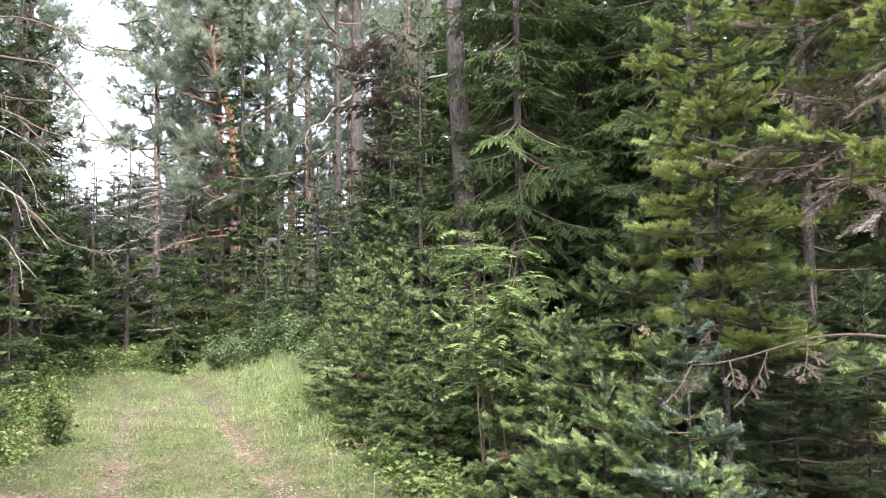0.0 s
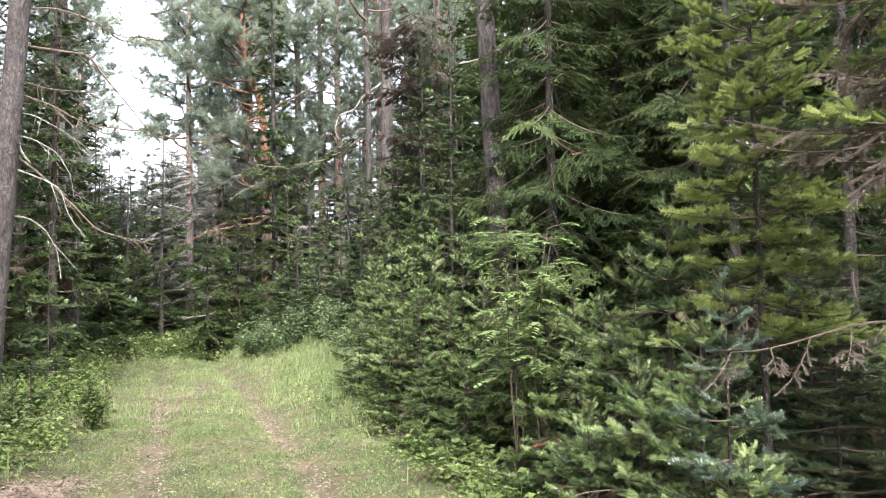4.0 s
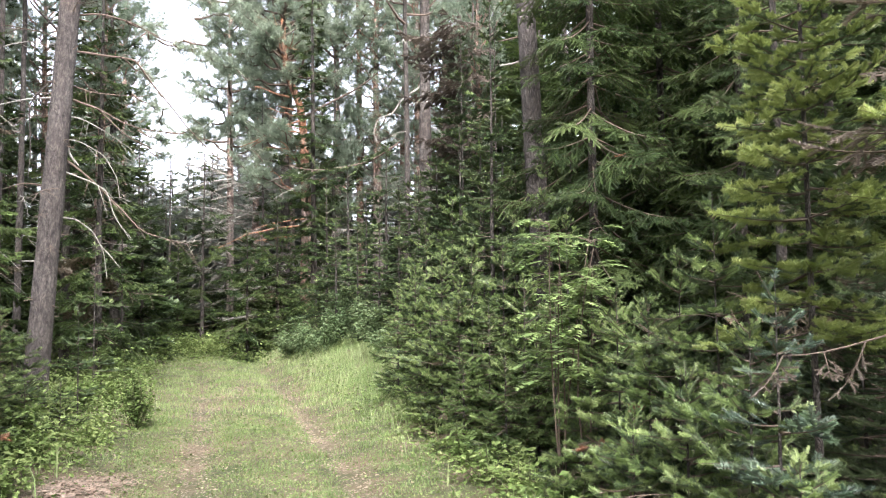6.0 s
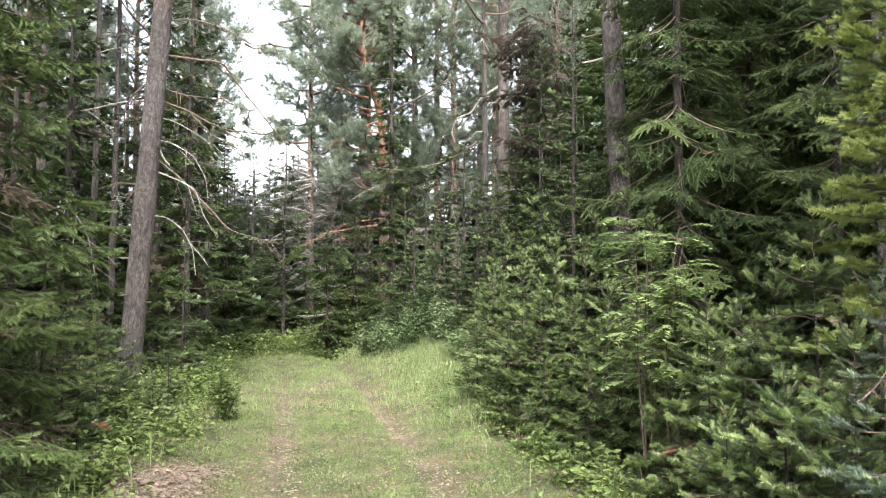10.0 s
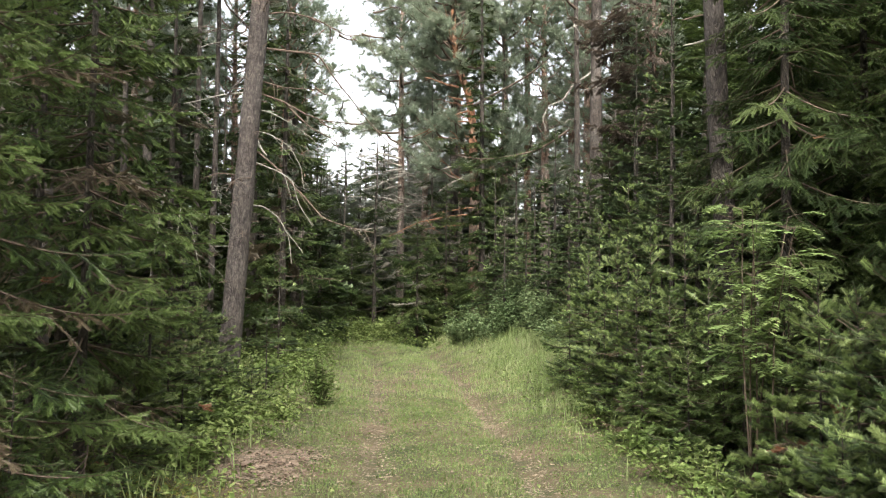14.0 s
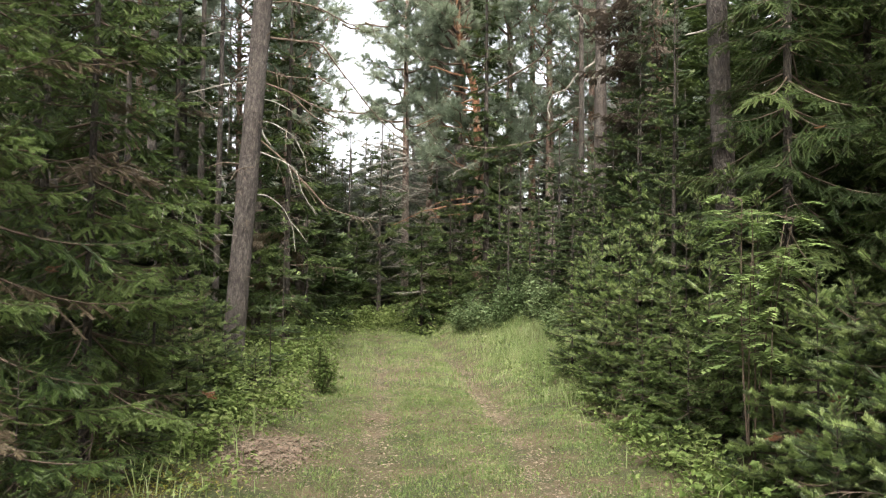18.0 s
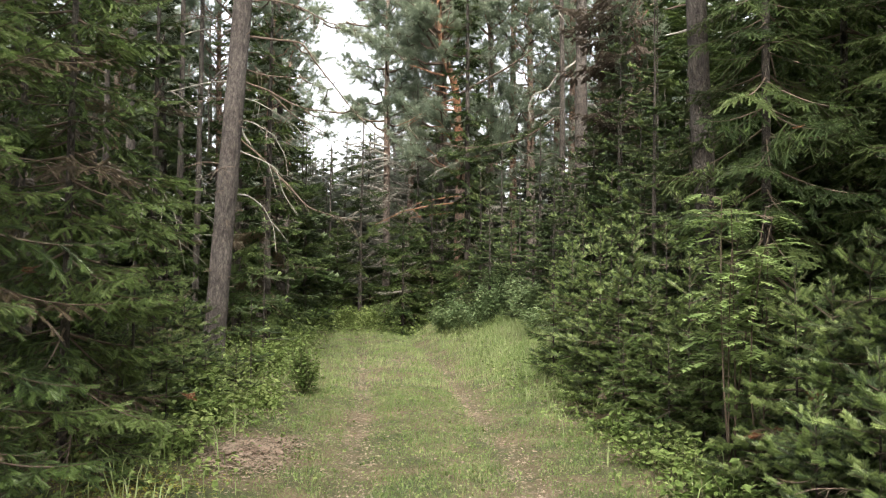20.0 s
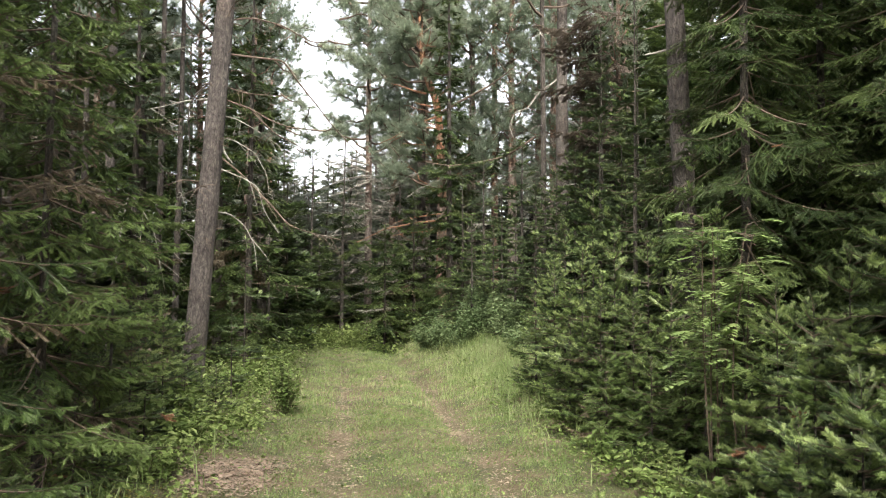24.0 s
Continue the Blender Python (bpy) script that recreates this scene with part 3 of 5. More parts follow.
x, y = scatter(rng, 14000, -10, 0, 23, 37, lambda u, y, x: (u > -5) * (u < 3) * np.clip((y - 23) / 6, 0, 1))
leaves(g, rng, np.stack([x, y, ground_z(x, y) + rng.gamma(2.0, 0.16, len(x))], 1), 0.11)
tagged(new("undergrowth", g.mesh("undergrowth", [HERB])), "low broad-leaved herbs at the edges of the track", "undergrowth", kind="stuff")

# ---- bough shapes, shared by the trees ----
FM, SM = [TWIG, FIR, FIR_NEW], [TWIG, SPRUCE, SPRUCE_NEW]
SIZES = (0.25, 0.5, 0.9, 1.5)
SHAPES = {}


def bough_set(kind, fine, fresh, look_="live"):
    """Boughs in four lengths whose shoots and needles all have the same true size. fine: for trees close by."""
    key = (kind, fine, fresh, look_)
    if key not in SHAPES:
        mats = {"live": FM if kind == "fir" else SM, "lime": [TWIG, FIR, LIME_LIT], "dead": [TWIG, DEADN, DEADN], "rust": [TWIG, RUST, RUST], "blue": [TWIG, BLUE, BLUE_NEW], "wither": [TWIG, WITHER, WITHER], "bare": [LICHEN, DRYTWIG, DRYTWIG]}[look_]
        sets = []
        for k, ln in enumerate(SIZES):
            name = ("dead_" if look_ in ("dead", "bare") else "") + kind + "_bough"
            seeds = [700 + 10 * k + i + 97 * len(SHAPES) for i in range(4)]
            if look_ == "bare":
                sets.append([frond(z, 1.0, kind, (4, 5, 8, 11)[k], 0.16 / ln, 1, 0.07 / ln, 0.006 / ln, fresh, stout=2.2).mesh(name, mats) for z in seeds])
            else:
                tip, keep = {"lime": (0.10, 0.40), "dead": (0.0, 0.16), "wither": (0.0, 0.17)}.get(look_, (0.075, (0.55 if kind == "spruce" else 0.34) if fine else 0.9))
                shapes_ = [bough(z, ln, kind, fine, fresh, tip, keep, 0.10 if fine else 0.115) for z in seeds]
                for g_ in shapes_:
                    g_.t = [t_ / ln for t_ in g_.t]
                sets.append([g_.mesh(name, mats) for g_ in shapes_])
        SHAPES[key] = sets
    return SHAPES[key]


FIR_NEAR, FIR_DULL, FIR_MID = ("fir", True, 0.62), ("fir", True, 0.08), ("fir", False, 0.12)
SPR_LEFT, SPR_DARK = ("spruce", True, 0.6), ("spruce", True, 0.04)
SPR_NEAR, SPR_EDGE, SPR_MID = ("spruce", True, 0.22), ("spruce", True, 0.6), ("spruce", False, 0.1)
FIR_LIME = ("fir", True, 0.9, "lime")
FIR_EDGE = ("fir", True, 0.5)
BLUE_FIR = ("fir", True, 0.3, "blue")
BARE_LIMBS = [dead_limb(np.random.default_rng(80 + i), 1.0, 0.1 + 0.16 * i, 0.011, 3 + i % 3).mesh("dead_limb", [LICHEN]) for i in range(5)]
TWIGS = [dead_limb(np.random.default_rng(70 + i), 1.0, 0.1 + 0.2 * i, 0.006, 5 + i).mesh("dry_twig", [TWIG]) for i in range(3)]
PINE_B = [pine_bough(90 + i) for i in range(4)]
PINE_LOW = [pine_bough(96 + i, 1.6, 22, 0.20, 15, 2, 0.055) for i in range(4)]
PINE_BM = [b_.mesh("pine_bough", [TWIG, PINE_HAZE]) for b_ in PINE_B]
count = 0


def conifer(name, bearing, d, height, radius, shapes, label, n=34, low=0.06, trunk=None, mat=None, lean=(0, 0), seed=None, dead=0.0, lift=14, group="", sparse=0.0):
    """A spruce or fir: a tapered trunk and whorls of boughs that shorten upwards."""
    global count
    count += 1
    rng = np.random.default_rng(seed or 1000 + count)
    tree = thing(name, place(bearing, d, 0.02), label, name.split("_")[0], group, rng.uniform(0, 360), lean)
    tree["height"] = height
    if not -36 < bearing < 47:
        n = n // 2
    tg, pts = trunk_geo(rng, height, trunk or 0.012 * height + 0.008, 0.1, 8, 0.006 * height / 5, flare=1.2)
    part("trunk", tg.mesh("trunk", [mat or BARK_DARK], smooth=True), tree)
    whorl = max(1, n // 5)
    for i in range(n):
        f = low + (0.985 - low) * min(1.0, (i // 5 + rng.uniform(0.15, 0.85 if i % 2 else 0.5)) / whorl) ** 0.92
        r = radius * (1.02 - f) ** 0.8 * rng.uniform(0.62, 1.12) + 0.06
        if rng.random() < sparse or (f * height > 2.6 + 0.42 * d and i % 4):
            continue
        size = int(np.argmin([abs(math.log(r / z)) for z in SIZES]))
        me = bough_set(*shapes)[size][int(rng.integers(4))]
        if rng.random() < dead * (1 - f):
            me = bough_set("spruce", shapes[1], 0.0, "dead")[size][int(rng.integers(4))] if rng.random() < 0.6 else TWIGS[int(rng.integers(len(TWIGS)))]
        x0, y0 = np.interp(f * height, pts[:, 2], pts[:, 0]), np.interp(f * height, pts[:, 2], pts[:, 1])
        m = pose(x0, y0, f * height, 0, -lift - 40 * max(0, f - 0.75) / 0.25 + rng.normal(0, 7) + 22 * (1 - f), (i % 5) * 72 + (i // 5) * 41 + rng.normal(0, 14)) @ pose(0, 0, 0, rng.normal(0, 12), 0, 0) @ Matrix.Scale(r, 4)
        part("bough", me, tree, m)
    return tree


def crown_tree(seed, height, radius, low, n, pine=False, fine=True):
    """Trunk and one joined crown for trees that stand far off."""
    rng = np.random.default_rng(seed)
    tg, pts = trunk_geo(rng, height, 0.013 * height, 0.15, 7, 0.02)
    g = Geo()
    lib = PINE_LOW if pine else [frond(seed * 7 + i, 1.0, "spruce", 7, 0.15, 2, 0.12 if fine else 0.15, 0.085 if fine else 0.11, 0.12, rows=3, sub=False, twigs=False) for i in range(3)]
    for i in range(n):
        f = low + (0.985 - low) * ((i + 0.5) / n) ** 0.9
        q = (f - low) / (1 - low)
        r = radius * ((0.45 + 1.3 * q * (1.25 - q)) * 0.8 if pine else (1.03 - q) ** 0.8) * rng.uniform(0.65, 1.2) + 0.1
        x0, y0 = np.interp(f * height, pts[:, 2], pts[:, 0]), np.interp(f * height, pts[:, 2], pts[:, 1])
        m = pose(x0, y0, f * height, 0, (-12 - 45 * q) if pine else (12 - 40 * q) + rng.normal(0, 9), i * 137.5 + rng.normal(0, 16)) @ Matrix.Scale(r / (1.6 if pine else 1.0), 4)
        g.add(lib[i % len(lib)], m)
    mats = [BARK_FAR, PINE_HAZE, LICHEN] if pine else ([TWIG, SPRUCE, SPRUCE_NEW, LICHEN] if fine else [TWIG, SPRUCE_HAZE, SPRUCE_HAZE, LICHEN])
    for i in range(60 if pine else 8):
        h = height * rng.uniform(0.1, low + 0.3)
        limb = dead_limb(rng, rng.uniform(0.9, 2.4), rng.uniform(-0.1, 0.5), 0.014, 5)
        limb.m = [k_ + len(mats) - 1 for k_ in limb.m]
        g.add(limb, pose(0, 0, h, 0, 0, rng.uniform(0, 360)))
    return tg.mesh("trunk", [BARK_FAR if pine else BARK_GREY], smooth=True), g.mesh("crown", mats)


FAR_SPRUCE = [crown_tree(201 + i, 15.0, 1.9 + 0.25 * i, 0.04 + 0.04 * i, 66) for i in range(3)]
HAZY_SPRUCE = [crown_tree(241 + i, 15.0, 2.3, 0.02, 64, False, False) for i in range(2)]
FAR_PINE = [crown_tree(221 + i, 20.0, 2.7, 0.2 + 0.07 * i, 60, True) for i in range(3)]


def far_tree(kind, bearing, d, height, rng, group="", label="", squash=1.0):
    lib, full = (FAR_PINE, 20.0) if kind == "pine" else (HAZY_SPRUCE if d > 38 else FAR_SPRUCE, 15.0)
    t, c = lib[int(rng.integers(len(lib)))]
    height = min(height, 0.40 * d + 3.0) if abs(bearing) < 60 else height
    if -11 < bearing < 13 and d > 36:
        height = min(height, (0.205 if bearing < -4 else 0.215) * d + 1.4)
    elif -34 < bearing <= -11 and d > 28:
        height = min(height, 0.33 * d + 1.4)
    k = height / full
    ob = thing(kind + "_tree", place(bearing, d, 0.05), label, kind, group, rng.uniform(0, 360), (rng.normal(0, 1), rng.normal(0, 1)))
    s = Matrix.Diagonal((k * squash, k * squash, k, 1))
    for nm, me in (("trunk", t), ("crown", c)):
        part(nm, me, ob, s)
    return ob


def clear_pine(bearing, d, height, r, crown_from, label, group="", mat=None, lean=(0, 0), limbs=6, crown=20):
    """A pine whose trunk is bare up to its high crown, with stubs and a few dead limbs."""
    global count
    count += 1
    rng = np.random.default_rng(4000 + count)
    ob = thing("pine_tree", place(bearing, d, 0.05), label, "pine", group, rng.uniform(0, 360), lean)
    tg, pts = trunk_geo(rng, height, r, 0.35, 12, 0.012, 22, 1.2)
    part("trunk", tg.mesh("trunk", [mat or BARK_PINE], smooth=True), ob)
    for i in range(7):
        g = Geo()
        g.tube([(0, 0, 0), (r * 0.9, 0, 0.01), (r + rng.uniform(0.06, 0.25), rng.normal(0, 0.03), rng.normal(0.0, 0.05))], [0.018, 0.013, 0.007], 5)
        part("stub", g.mesh("stub", [TWIG]), ob, pose(0, 0, rng.uniform(1.0, crown_from + 1), 0, rng.normal(0, 15), rng.uniform(0, 360)))
    for i in range(limbs):
        part("dead_limb", BARE_LIMBS[int(rng.integers(len(BARE_LIMBS)))], ob, pose(0, 0, rng.uniform(2.5, crown_from + 1), rng.normal(0, 20), rng.normal(5, 12), rng.uniform(0, 360)) @ Matrix.Scale(rng.uniform(0.6, 1.5), 4))
    for i in range(crown):
        part("bough", PINE_BM[i % 4], ob, pose(0, 0, crown_from + (height - crown_from) * i / crown, 0, rng.normal(-15, 12), i * 137.5) @ Matrix.Scale(rng.uniform(0.8, 1.4), 4))
    return ob


# ---- the tall pine beside the track, with bare lichen-grey limbs ----
rng = np.random.default_rng(7)
pine = thing("pine_tree", place(-15.6, 14.0, 0.05), "tall leaning pine with grey bark and bare drooping lichen-covered limbs", "pine", lean=(0, 3.8))
tg, pts = trunk_geo(rng, 19.0, 0.192, 0.35, 16, 0.010, 30, 1.2)
part("trunk", tg.mesh("trunk", [BARK_PINE], smooth=True), pine)


def limb_part(parent, name, pts, r, mat, rng, twigs=0, drop=0.35, base=(0.0, 0.0)):
    """One bent limb in the plane that faces the track: (sideways, height) in metres."""
    q = np.linspace(0, 1, len(pts) * 5)
    k = np.linspace(0, 1, len(pts))
    p = np.stack([np.interp(q, k, [a_[0] for a_ in pts]) - base[0], rng.normal(0, 0.012, len(q)).cumsum(), np.interp(q, k, [a_[1] for a_ in pts]) - base[1]], 1)
    for _ in range(2):
        p[1:-1] = (p[:-2] + 2 * p[1:-1] + p[2:]) / 4
    g = Geo()
    g.tube(p, r * (1.05 - 0.8 * q) + 0.002, 6)
    for _ in range(twigs):
        o = p[int(rng.integers(len(p) // 4, len(p)))]
        ln = rng.uniform(0.2, 0.6)
        w = np.array((rng.uniform(-0.2, 0.8), rng.normal(0, 0.6), rng.normal(-drop, 0.3)))
        z = np.linspace(0, 1, 5)
        g.tube(o + w * (z * ln)[:, None] + np.outer(z ** 2, (0, 0, -0.2 * ln)), r * 0.3 * (1.1 - z) + 0.0015, 4)
    return part(name, g.mesh(name, [mat]), parent)


for pts_, r_, m_, tw in (
        (((0.16, 4.66), (0.27, 4.58), (0.35, 4.39), (0.44, 4.11), (0.57, 3.95)), 0.044, LICHEN, 1),
        (((0.2, 4.15), (0.36, 4.05), (0.76, 3.73), (1.15, 3.33), (1.54, 2.91), (1.92, 2.8), (2.4, 2.7)), 0.017, TWIG, 14),
        (((0.18, 3.9), (0.36, 3.84), (0.76, 3.69), (1.0, 3.55), (1.1, 3.16), (1.35, 2.78)), 0.013, LICHEN, 5),
        (((0.1, 3.1), (0.27, 3.12), (0.54, 3.1), (0.8, 2.91), (0.97, 2.58), (1.02, 2.15)), 0.012, LICHEN, 0),
        (((0.92, 2.68), (1.09, 2.49), (1.21, 2.33)), 0.009, LICHEN, 0),
        (((0.25, 5.1), (0.43, 5.01), (0.83, 4.9), (1.22, 4.7), (1.51, 4.61), (2.09, 4.61)), 0.018, TWIG, 10),
        (((0.83, 4.9), (1.27, 4.48), (1.63, 4.32), (1.82, 4.21)), 0.012, TWIG, 4),
        (((0.3, 5.8), (0.44, 5.79), (0.91, 5.76), (1.39, 5.75), (1.61, 5.43), (1.98, 5.0), (2.28, 4.62), (2.67, 4.23)), 0.02, TWIG, 8),
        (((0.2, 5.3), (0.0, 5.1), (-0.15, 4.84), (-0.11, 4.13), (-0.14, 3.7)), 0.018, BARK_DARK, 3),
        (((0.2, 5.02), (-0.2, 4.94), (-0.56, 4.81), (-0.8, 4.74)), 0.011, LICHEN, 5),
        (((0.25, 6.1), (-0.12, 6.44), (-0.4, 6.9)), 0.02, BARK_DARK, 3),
        (((0.25, 5.28), (0.41, 5.24), (0.83, 5.15), (1.5, 5.18)), 0.014, TWIG, 5),
        (((0.3, 6.36), (0.47, 6.38), (0.9, 6.48), (1.38, 6.41), (1.87, 6.14), (2.35, 6.21)), 0.017, TWIG, 14),
        (((0.2, 4.4), (0.6, 4.35), (0.95, 4.15), (1.15, 3.8), (1.2, 3.45)), 0.009, LICHEN, 5),
        (((0.2, 4.75), (0.6, 4.7), (1.0, 4.5), (1.3, 4.3)), 0.009, LICHEN, 5),
        (((0.2, 3.6), (-0.2, 3.62), (-0.5, 3.5)), 0.012, TWIG, 4)):
    limb = limb_part(pine, "dead_limb", pts_, r_, m_, rng, tw)
    # the trunk leans and the limbs are given upright, facing the track
    limb.matrix_basis = pine.matrix_basis.inverted() @ pose(*place(-15.6, 14.0)[:2], 0, 0, 0, 15.6)
for hx, hz, k in ((2.3, 6.2, 0.5), (1.9, 6.15, 0.45), (1.4, 6.4, 0.45), (2.0, 5.0, 0.35), (1.4, 5.75, 0.4), (1.6, 4.6, 0.35), (2.05, 4.6, 0.4), (1.5, 5.2, 0.35), (2.5, 6.6, 0.5), (1.0, 6.5, 0.4), (-0.4, 6.8, 0.5), (1.8, 4.25, 0.3), (-0.75, 4.75, 0.35)):
    limb = part("live_spray", PINE_BM[int(rng.integers(4))], pine)
    limb.matrix_basis = pine.matrix_basis.inverted() @ pose(*place(-15.6, 14.0)[:2], 0, 0, 0, 15.6) @ pose(hx - 0.15, 0, hz, rng.normal(0, 20), rng.uniform(0, 50), rng.normal(0, 50) + (180 if hx < 0 else 0)) @ Matrix.Scale(k, 4)
for i in range(30):
    g = Geo()
    g.tube([(0, 0, 0), (0.1, 0, 0.01), (rng.uniform(0.22, 0.34), rng.normal(0, 0.03), rng.normal(0.0, 0.04))], [0.014, 0.011, 0.006], 5)
    part("stub", g.mesh("stub", [TWIG]), pine, pose(0, 0, rng.uniform(0.8, 7.5), 0, rng.normal(0, 15), rng.uniform(0, 360)))
for i in range(10):
    part("dead_limb", TWIGS[int(rng.integers(len(TWIGS)))], pine, pose(0, 0, 2.6 + 0.4 * i, rng.normal(0, 20), rng.normal(5, 12), rng.uniform(40, 330)) @ Matrix.Scale(rng.uniform(0.6, 1.3), 4))
for i in range(30):
    part("bough", PINE_BM[i % 4], pine, pose(0, 0, 8.5 + i * 0.35, 0, rng.normal(-15, 12), i * 137.5) @ Matrix.Scale(rng.uniform(0.8, 1.4), 4))

# ---- spruces and pines left of the track ----
L_SPR = "dark green spruce with drooping boughs down to the ground"
conifer("spruce_tree", -24.7, 7.2, 8.5, 1.3, SPR_LEFT, L_SPR, 150, 0.05, 0.045, dead=0.2, lift=8)
conifer("spruce_tree", -31.5, 5.9, 7.5, 1.25, SPR_LEFT, L_SPR, 120, 0.05, 0.045, dead=0.15, lift=8)
conifer("spruce_tree", -27.5, 8.6, 8.0, 1.3, SPR_LEFT, L_SPR, 110, 0.08, 0.05, dead=0.2, lift=8)
# spruces at the far left, mostly out of view, added to block side light
for bearing, d, h, r in ((-40.0, 6.8, 9.0, 1.7), (-47.0, 5.8, 8.0, 1.6), (-37.0, 9.5, 8.0, 1.8), (-31.0, 12.5, 8.5, 1.8), (-44.0, 10.0, 9.0, 1.8)):
    conifer("spruce_tree", bearing, d, h, r, SPR_MID, L_SPR, 50, 0.03, 0.08, dead=0.3)
conifer("spruce_tree", -28.6, 5.6, 1.15, 0.55, SPR_NEAR, "low spruce with dry lower twigs", 30, 0.08, 0.014, dead=0.12)
conifer("spruce_tree", -22.6, 6.9, 0.9, 0.5, SPR_NEAR, "low spruce with dry lower twigs", 26, 0.08, 0.014, dead=0.2)
conifer("spruce_tree", -20.6, 8.6, 2.9, 0.85, SPR_LEFT, "young spruce with thin brownish lower boughs", 26, 0.05, 0.022, dead=0.3)
conifer("spruce_tree", -28.0, 9.5, 7.5, 1.6, SPR_MID, L_SPR, 54, 0.05, 0.08, dead=0.2)
conifer("spruce_tree", -22.5, 11.5, 7.5, 1.3, SPR_MID, L_SPR, 50, 0.05, 0.07, dead=0.2)
conifer("spruce_tree", -19.5, 17.0, 9.5, 1.7, SPR_MID, L_SPR, 85, 0.08, 0.09, dead=0.1, lift=4)
conifer("spruce_tree", -12.0, 18.5, 10.5, 1.5, SPR_MID, "tall thin spruce with loose boughs", 105, 0.06, 0.09, dead=0.1, lift=2)
conifer("spruce_tree", -14.0, 22.0, 11.0, 1.8, SPR_MID, L_SPR, 85, 0.05, dead=0.1, lift=4)
conifer("spruce_tree", -9.4, 27.0, 6.0, 1.3, SPR_MID, "grey-green spruce beside the far track", 40, 0.05, dead=0.3)
conifer("spruce_tree", -10.6, 23.0, 4.2, 1.2, SPR_MID, "small dense spruce beside the far track", 34, 0.04)
conifer("fir_sapling", -13.0, 12.3, 1.75, 0.55, FIR_MID, "slender fir sapling on the track's edge", 20, 0.2, 0.014)
conifer("fir_sapling", -12.2, 16.5, 3.2, 0.7, FIR_MID, "slender young fir beside the pine", 26, 0.1, 0.022)
conifer("fir_sapling", -18.5, 9.2, 1.2, 0.5, FIR_MID, "small fir sapling among herbs", 16, 0.1, 0.012)
conifer("fir_sapling", -21.5, 7.6, 0.9, 0.5, FIR_DULL, "small fir sapling among herbs", 14, 0.1, 0.012, dead=0.2)
conifer("fir_sapling", -16.0, 10.5, 0.9, 0.45, FIR_MID, "small fir sapling among herbs", 14, 0.1, 0.012)
for bearing, d, h in ((-19.4, 8.9, 1.5), (-17.4, 10.4, 1.6), (-21.2, 8.0, 1.1), (-16.0, 11.8, 1.3), (-14.0, 11.2, 0.8), (-22.4, 9.6, 2.3), (-18.6, 11.6, 2.4)):
    conifer("fir_sapling", bearing, d, h, 0.3 * h + 0.15, FIR_NEAR, "fresh green fir sapling between the pine and the track", 36, 0.06, 0.014, group="saplings left of the track", dead=0.08)
for bearing, d, r in ((-17.9, 19.5, 0.09), (-16.7, 21.0, 0.09), (-21.0, 20.0, 0.14), (-24.3, 17.0, 0.12), (-27.2, 13.0, 0.17), (-29.5, 19.0, 0.16), (-19.2, 24.0, 0.15)):
    clear_pine(bearing, d, 0.4 * d + 5, r, 0.4 * d + 1.0, "brown-barked pine standing in the shaded wood", "pines in the wood", BARK_GREY)

# ---- the far end of the track ----
pine2 = thing("pine_tree", place(-3.8, 34.0, 0.1), "pale pine with many bare grey limbs", "pine")
tg, pts = trunk_geo(rng, 18.0, 0.19, 0.25, 10, 0.02)
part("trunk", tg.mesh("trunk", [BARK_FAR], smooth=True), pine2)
for i in range(30):
    part("dead_limb", BARE_LIMBS[int(rng.integers(len(BARE_LIMBS)))], pine2, pose(0, 0, 2.5 + i * 0.22, rng.normal(0, 20), rng.normal(-8, 14), rng.uniform(0, 360)) @ Matrix.Scale(rng.uniform(1.2, 2.6), 4))
for i in range(52):
    part("bough", PINE_BM[i % 4], pine2, pose(0, 0, 8.0 + i * 0.17, 0, rng.normal(-18, 10), i * 137.5) @ Matrix.Scale(rng.uniform(0.9, 1.5), 4))

for i in range(20):
    part("bare_bough", bough_set("spruce", False, 0.0, "bare")[3][i % 4], pine2, pose(0, 0, 2.0 + i * 0.32, rng.normal(0, 15), rng.normal(-4, 14), i * 137.5 + rng.normal(0, 10)) @ Matrix.Scale(rng.uniform(1.3, 2.3), 4))
for bearing, d, h in ((-5.6, 31.5, 8.5), (-1.6, 30.5, 9.0), (-7.8, 37.0, 8.5), (3.2, 30.0, 10.0), (-9.8, 32.0, 8.0)):
    dry = thing("spruce_tree", place(bearing, d, 0.05), "half-dead spruce with pale bare twigs", "spruce", "half-dead spruces", rng.uniform(0, 360))
    tg, pts = trunk_geo(rng, h, 0.09, 0.15, 8, 0.02)
    part("trunk", tg.mesh("trunk", [BARK_GREY], smooth=True), dry)
    for i in range(44):
        f = 0.12 + 0.86 * i / 44
        bare_ = i % 3 == 1 and bearing > -2
        me = bough_set("spruce", False, 0.0, "bare")[3][i % 4] if bare_ else bough_set(*SPR_MID)[3][i % 4]
        part("bare_bough" if bare_ else "bough", me, dry, pose(0, 0, f * h, rng.normal(0, 15), rng.normal(-2, 12), i * 137.5) @ Matrix.Scale(1.9 * (1.05 - f) ** 0.7 * rng.uniform(0.7, 1.15), 4))

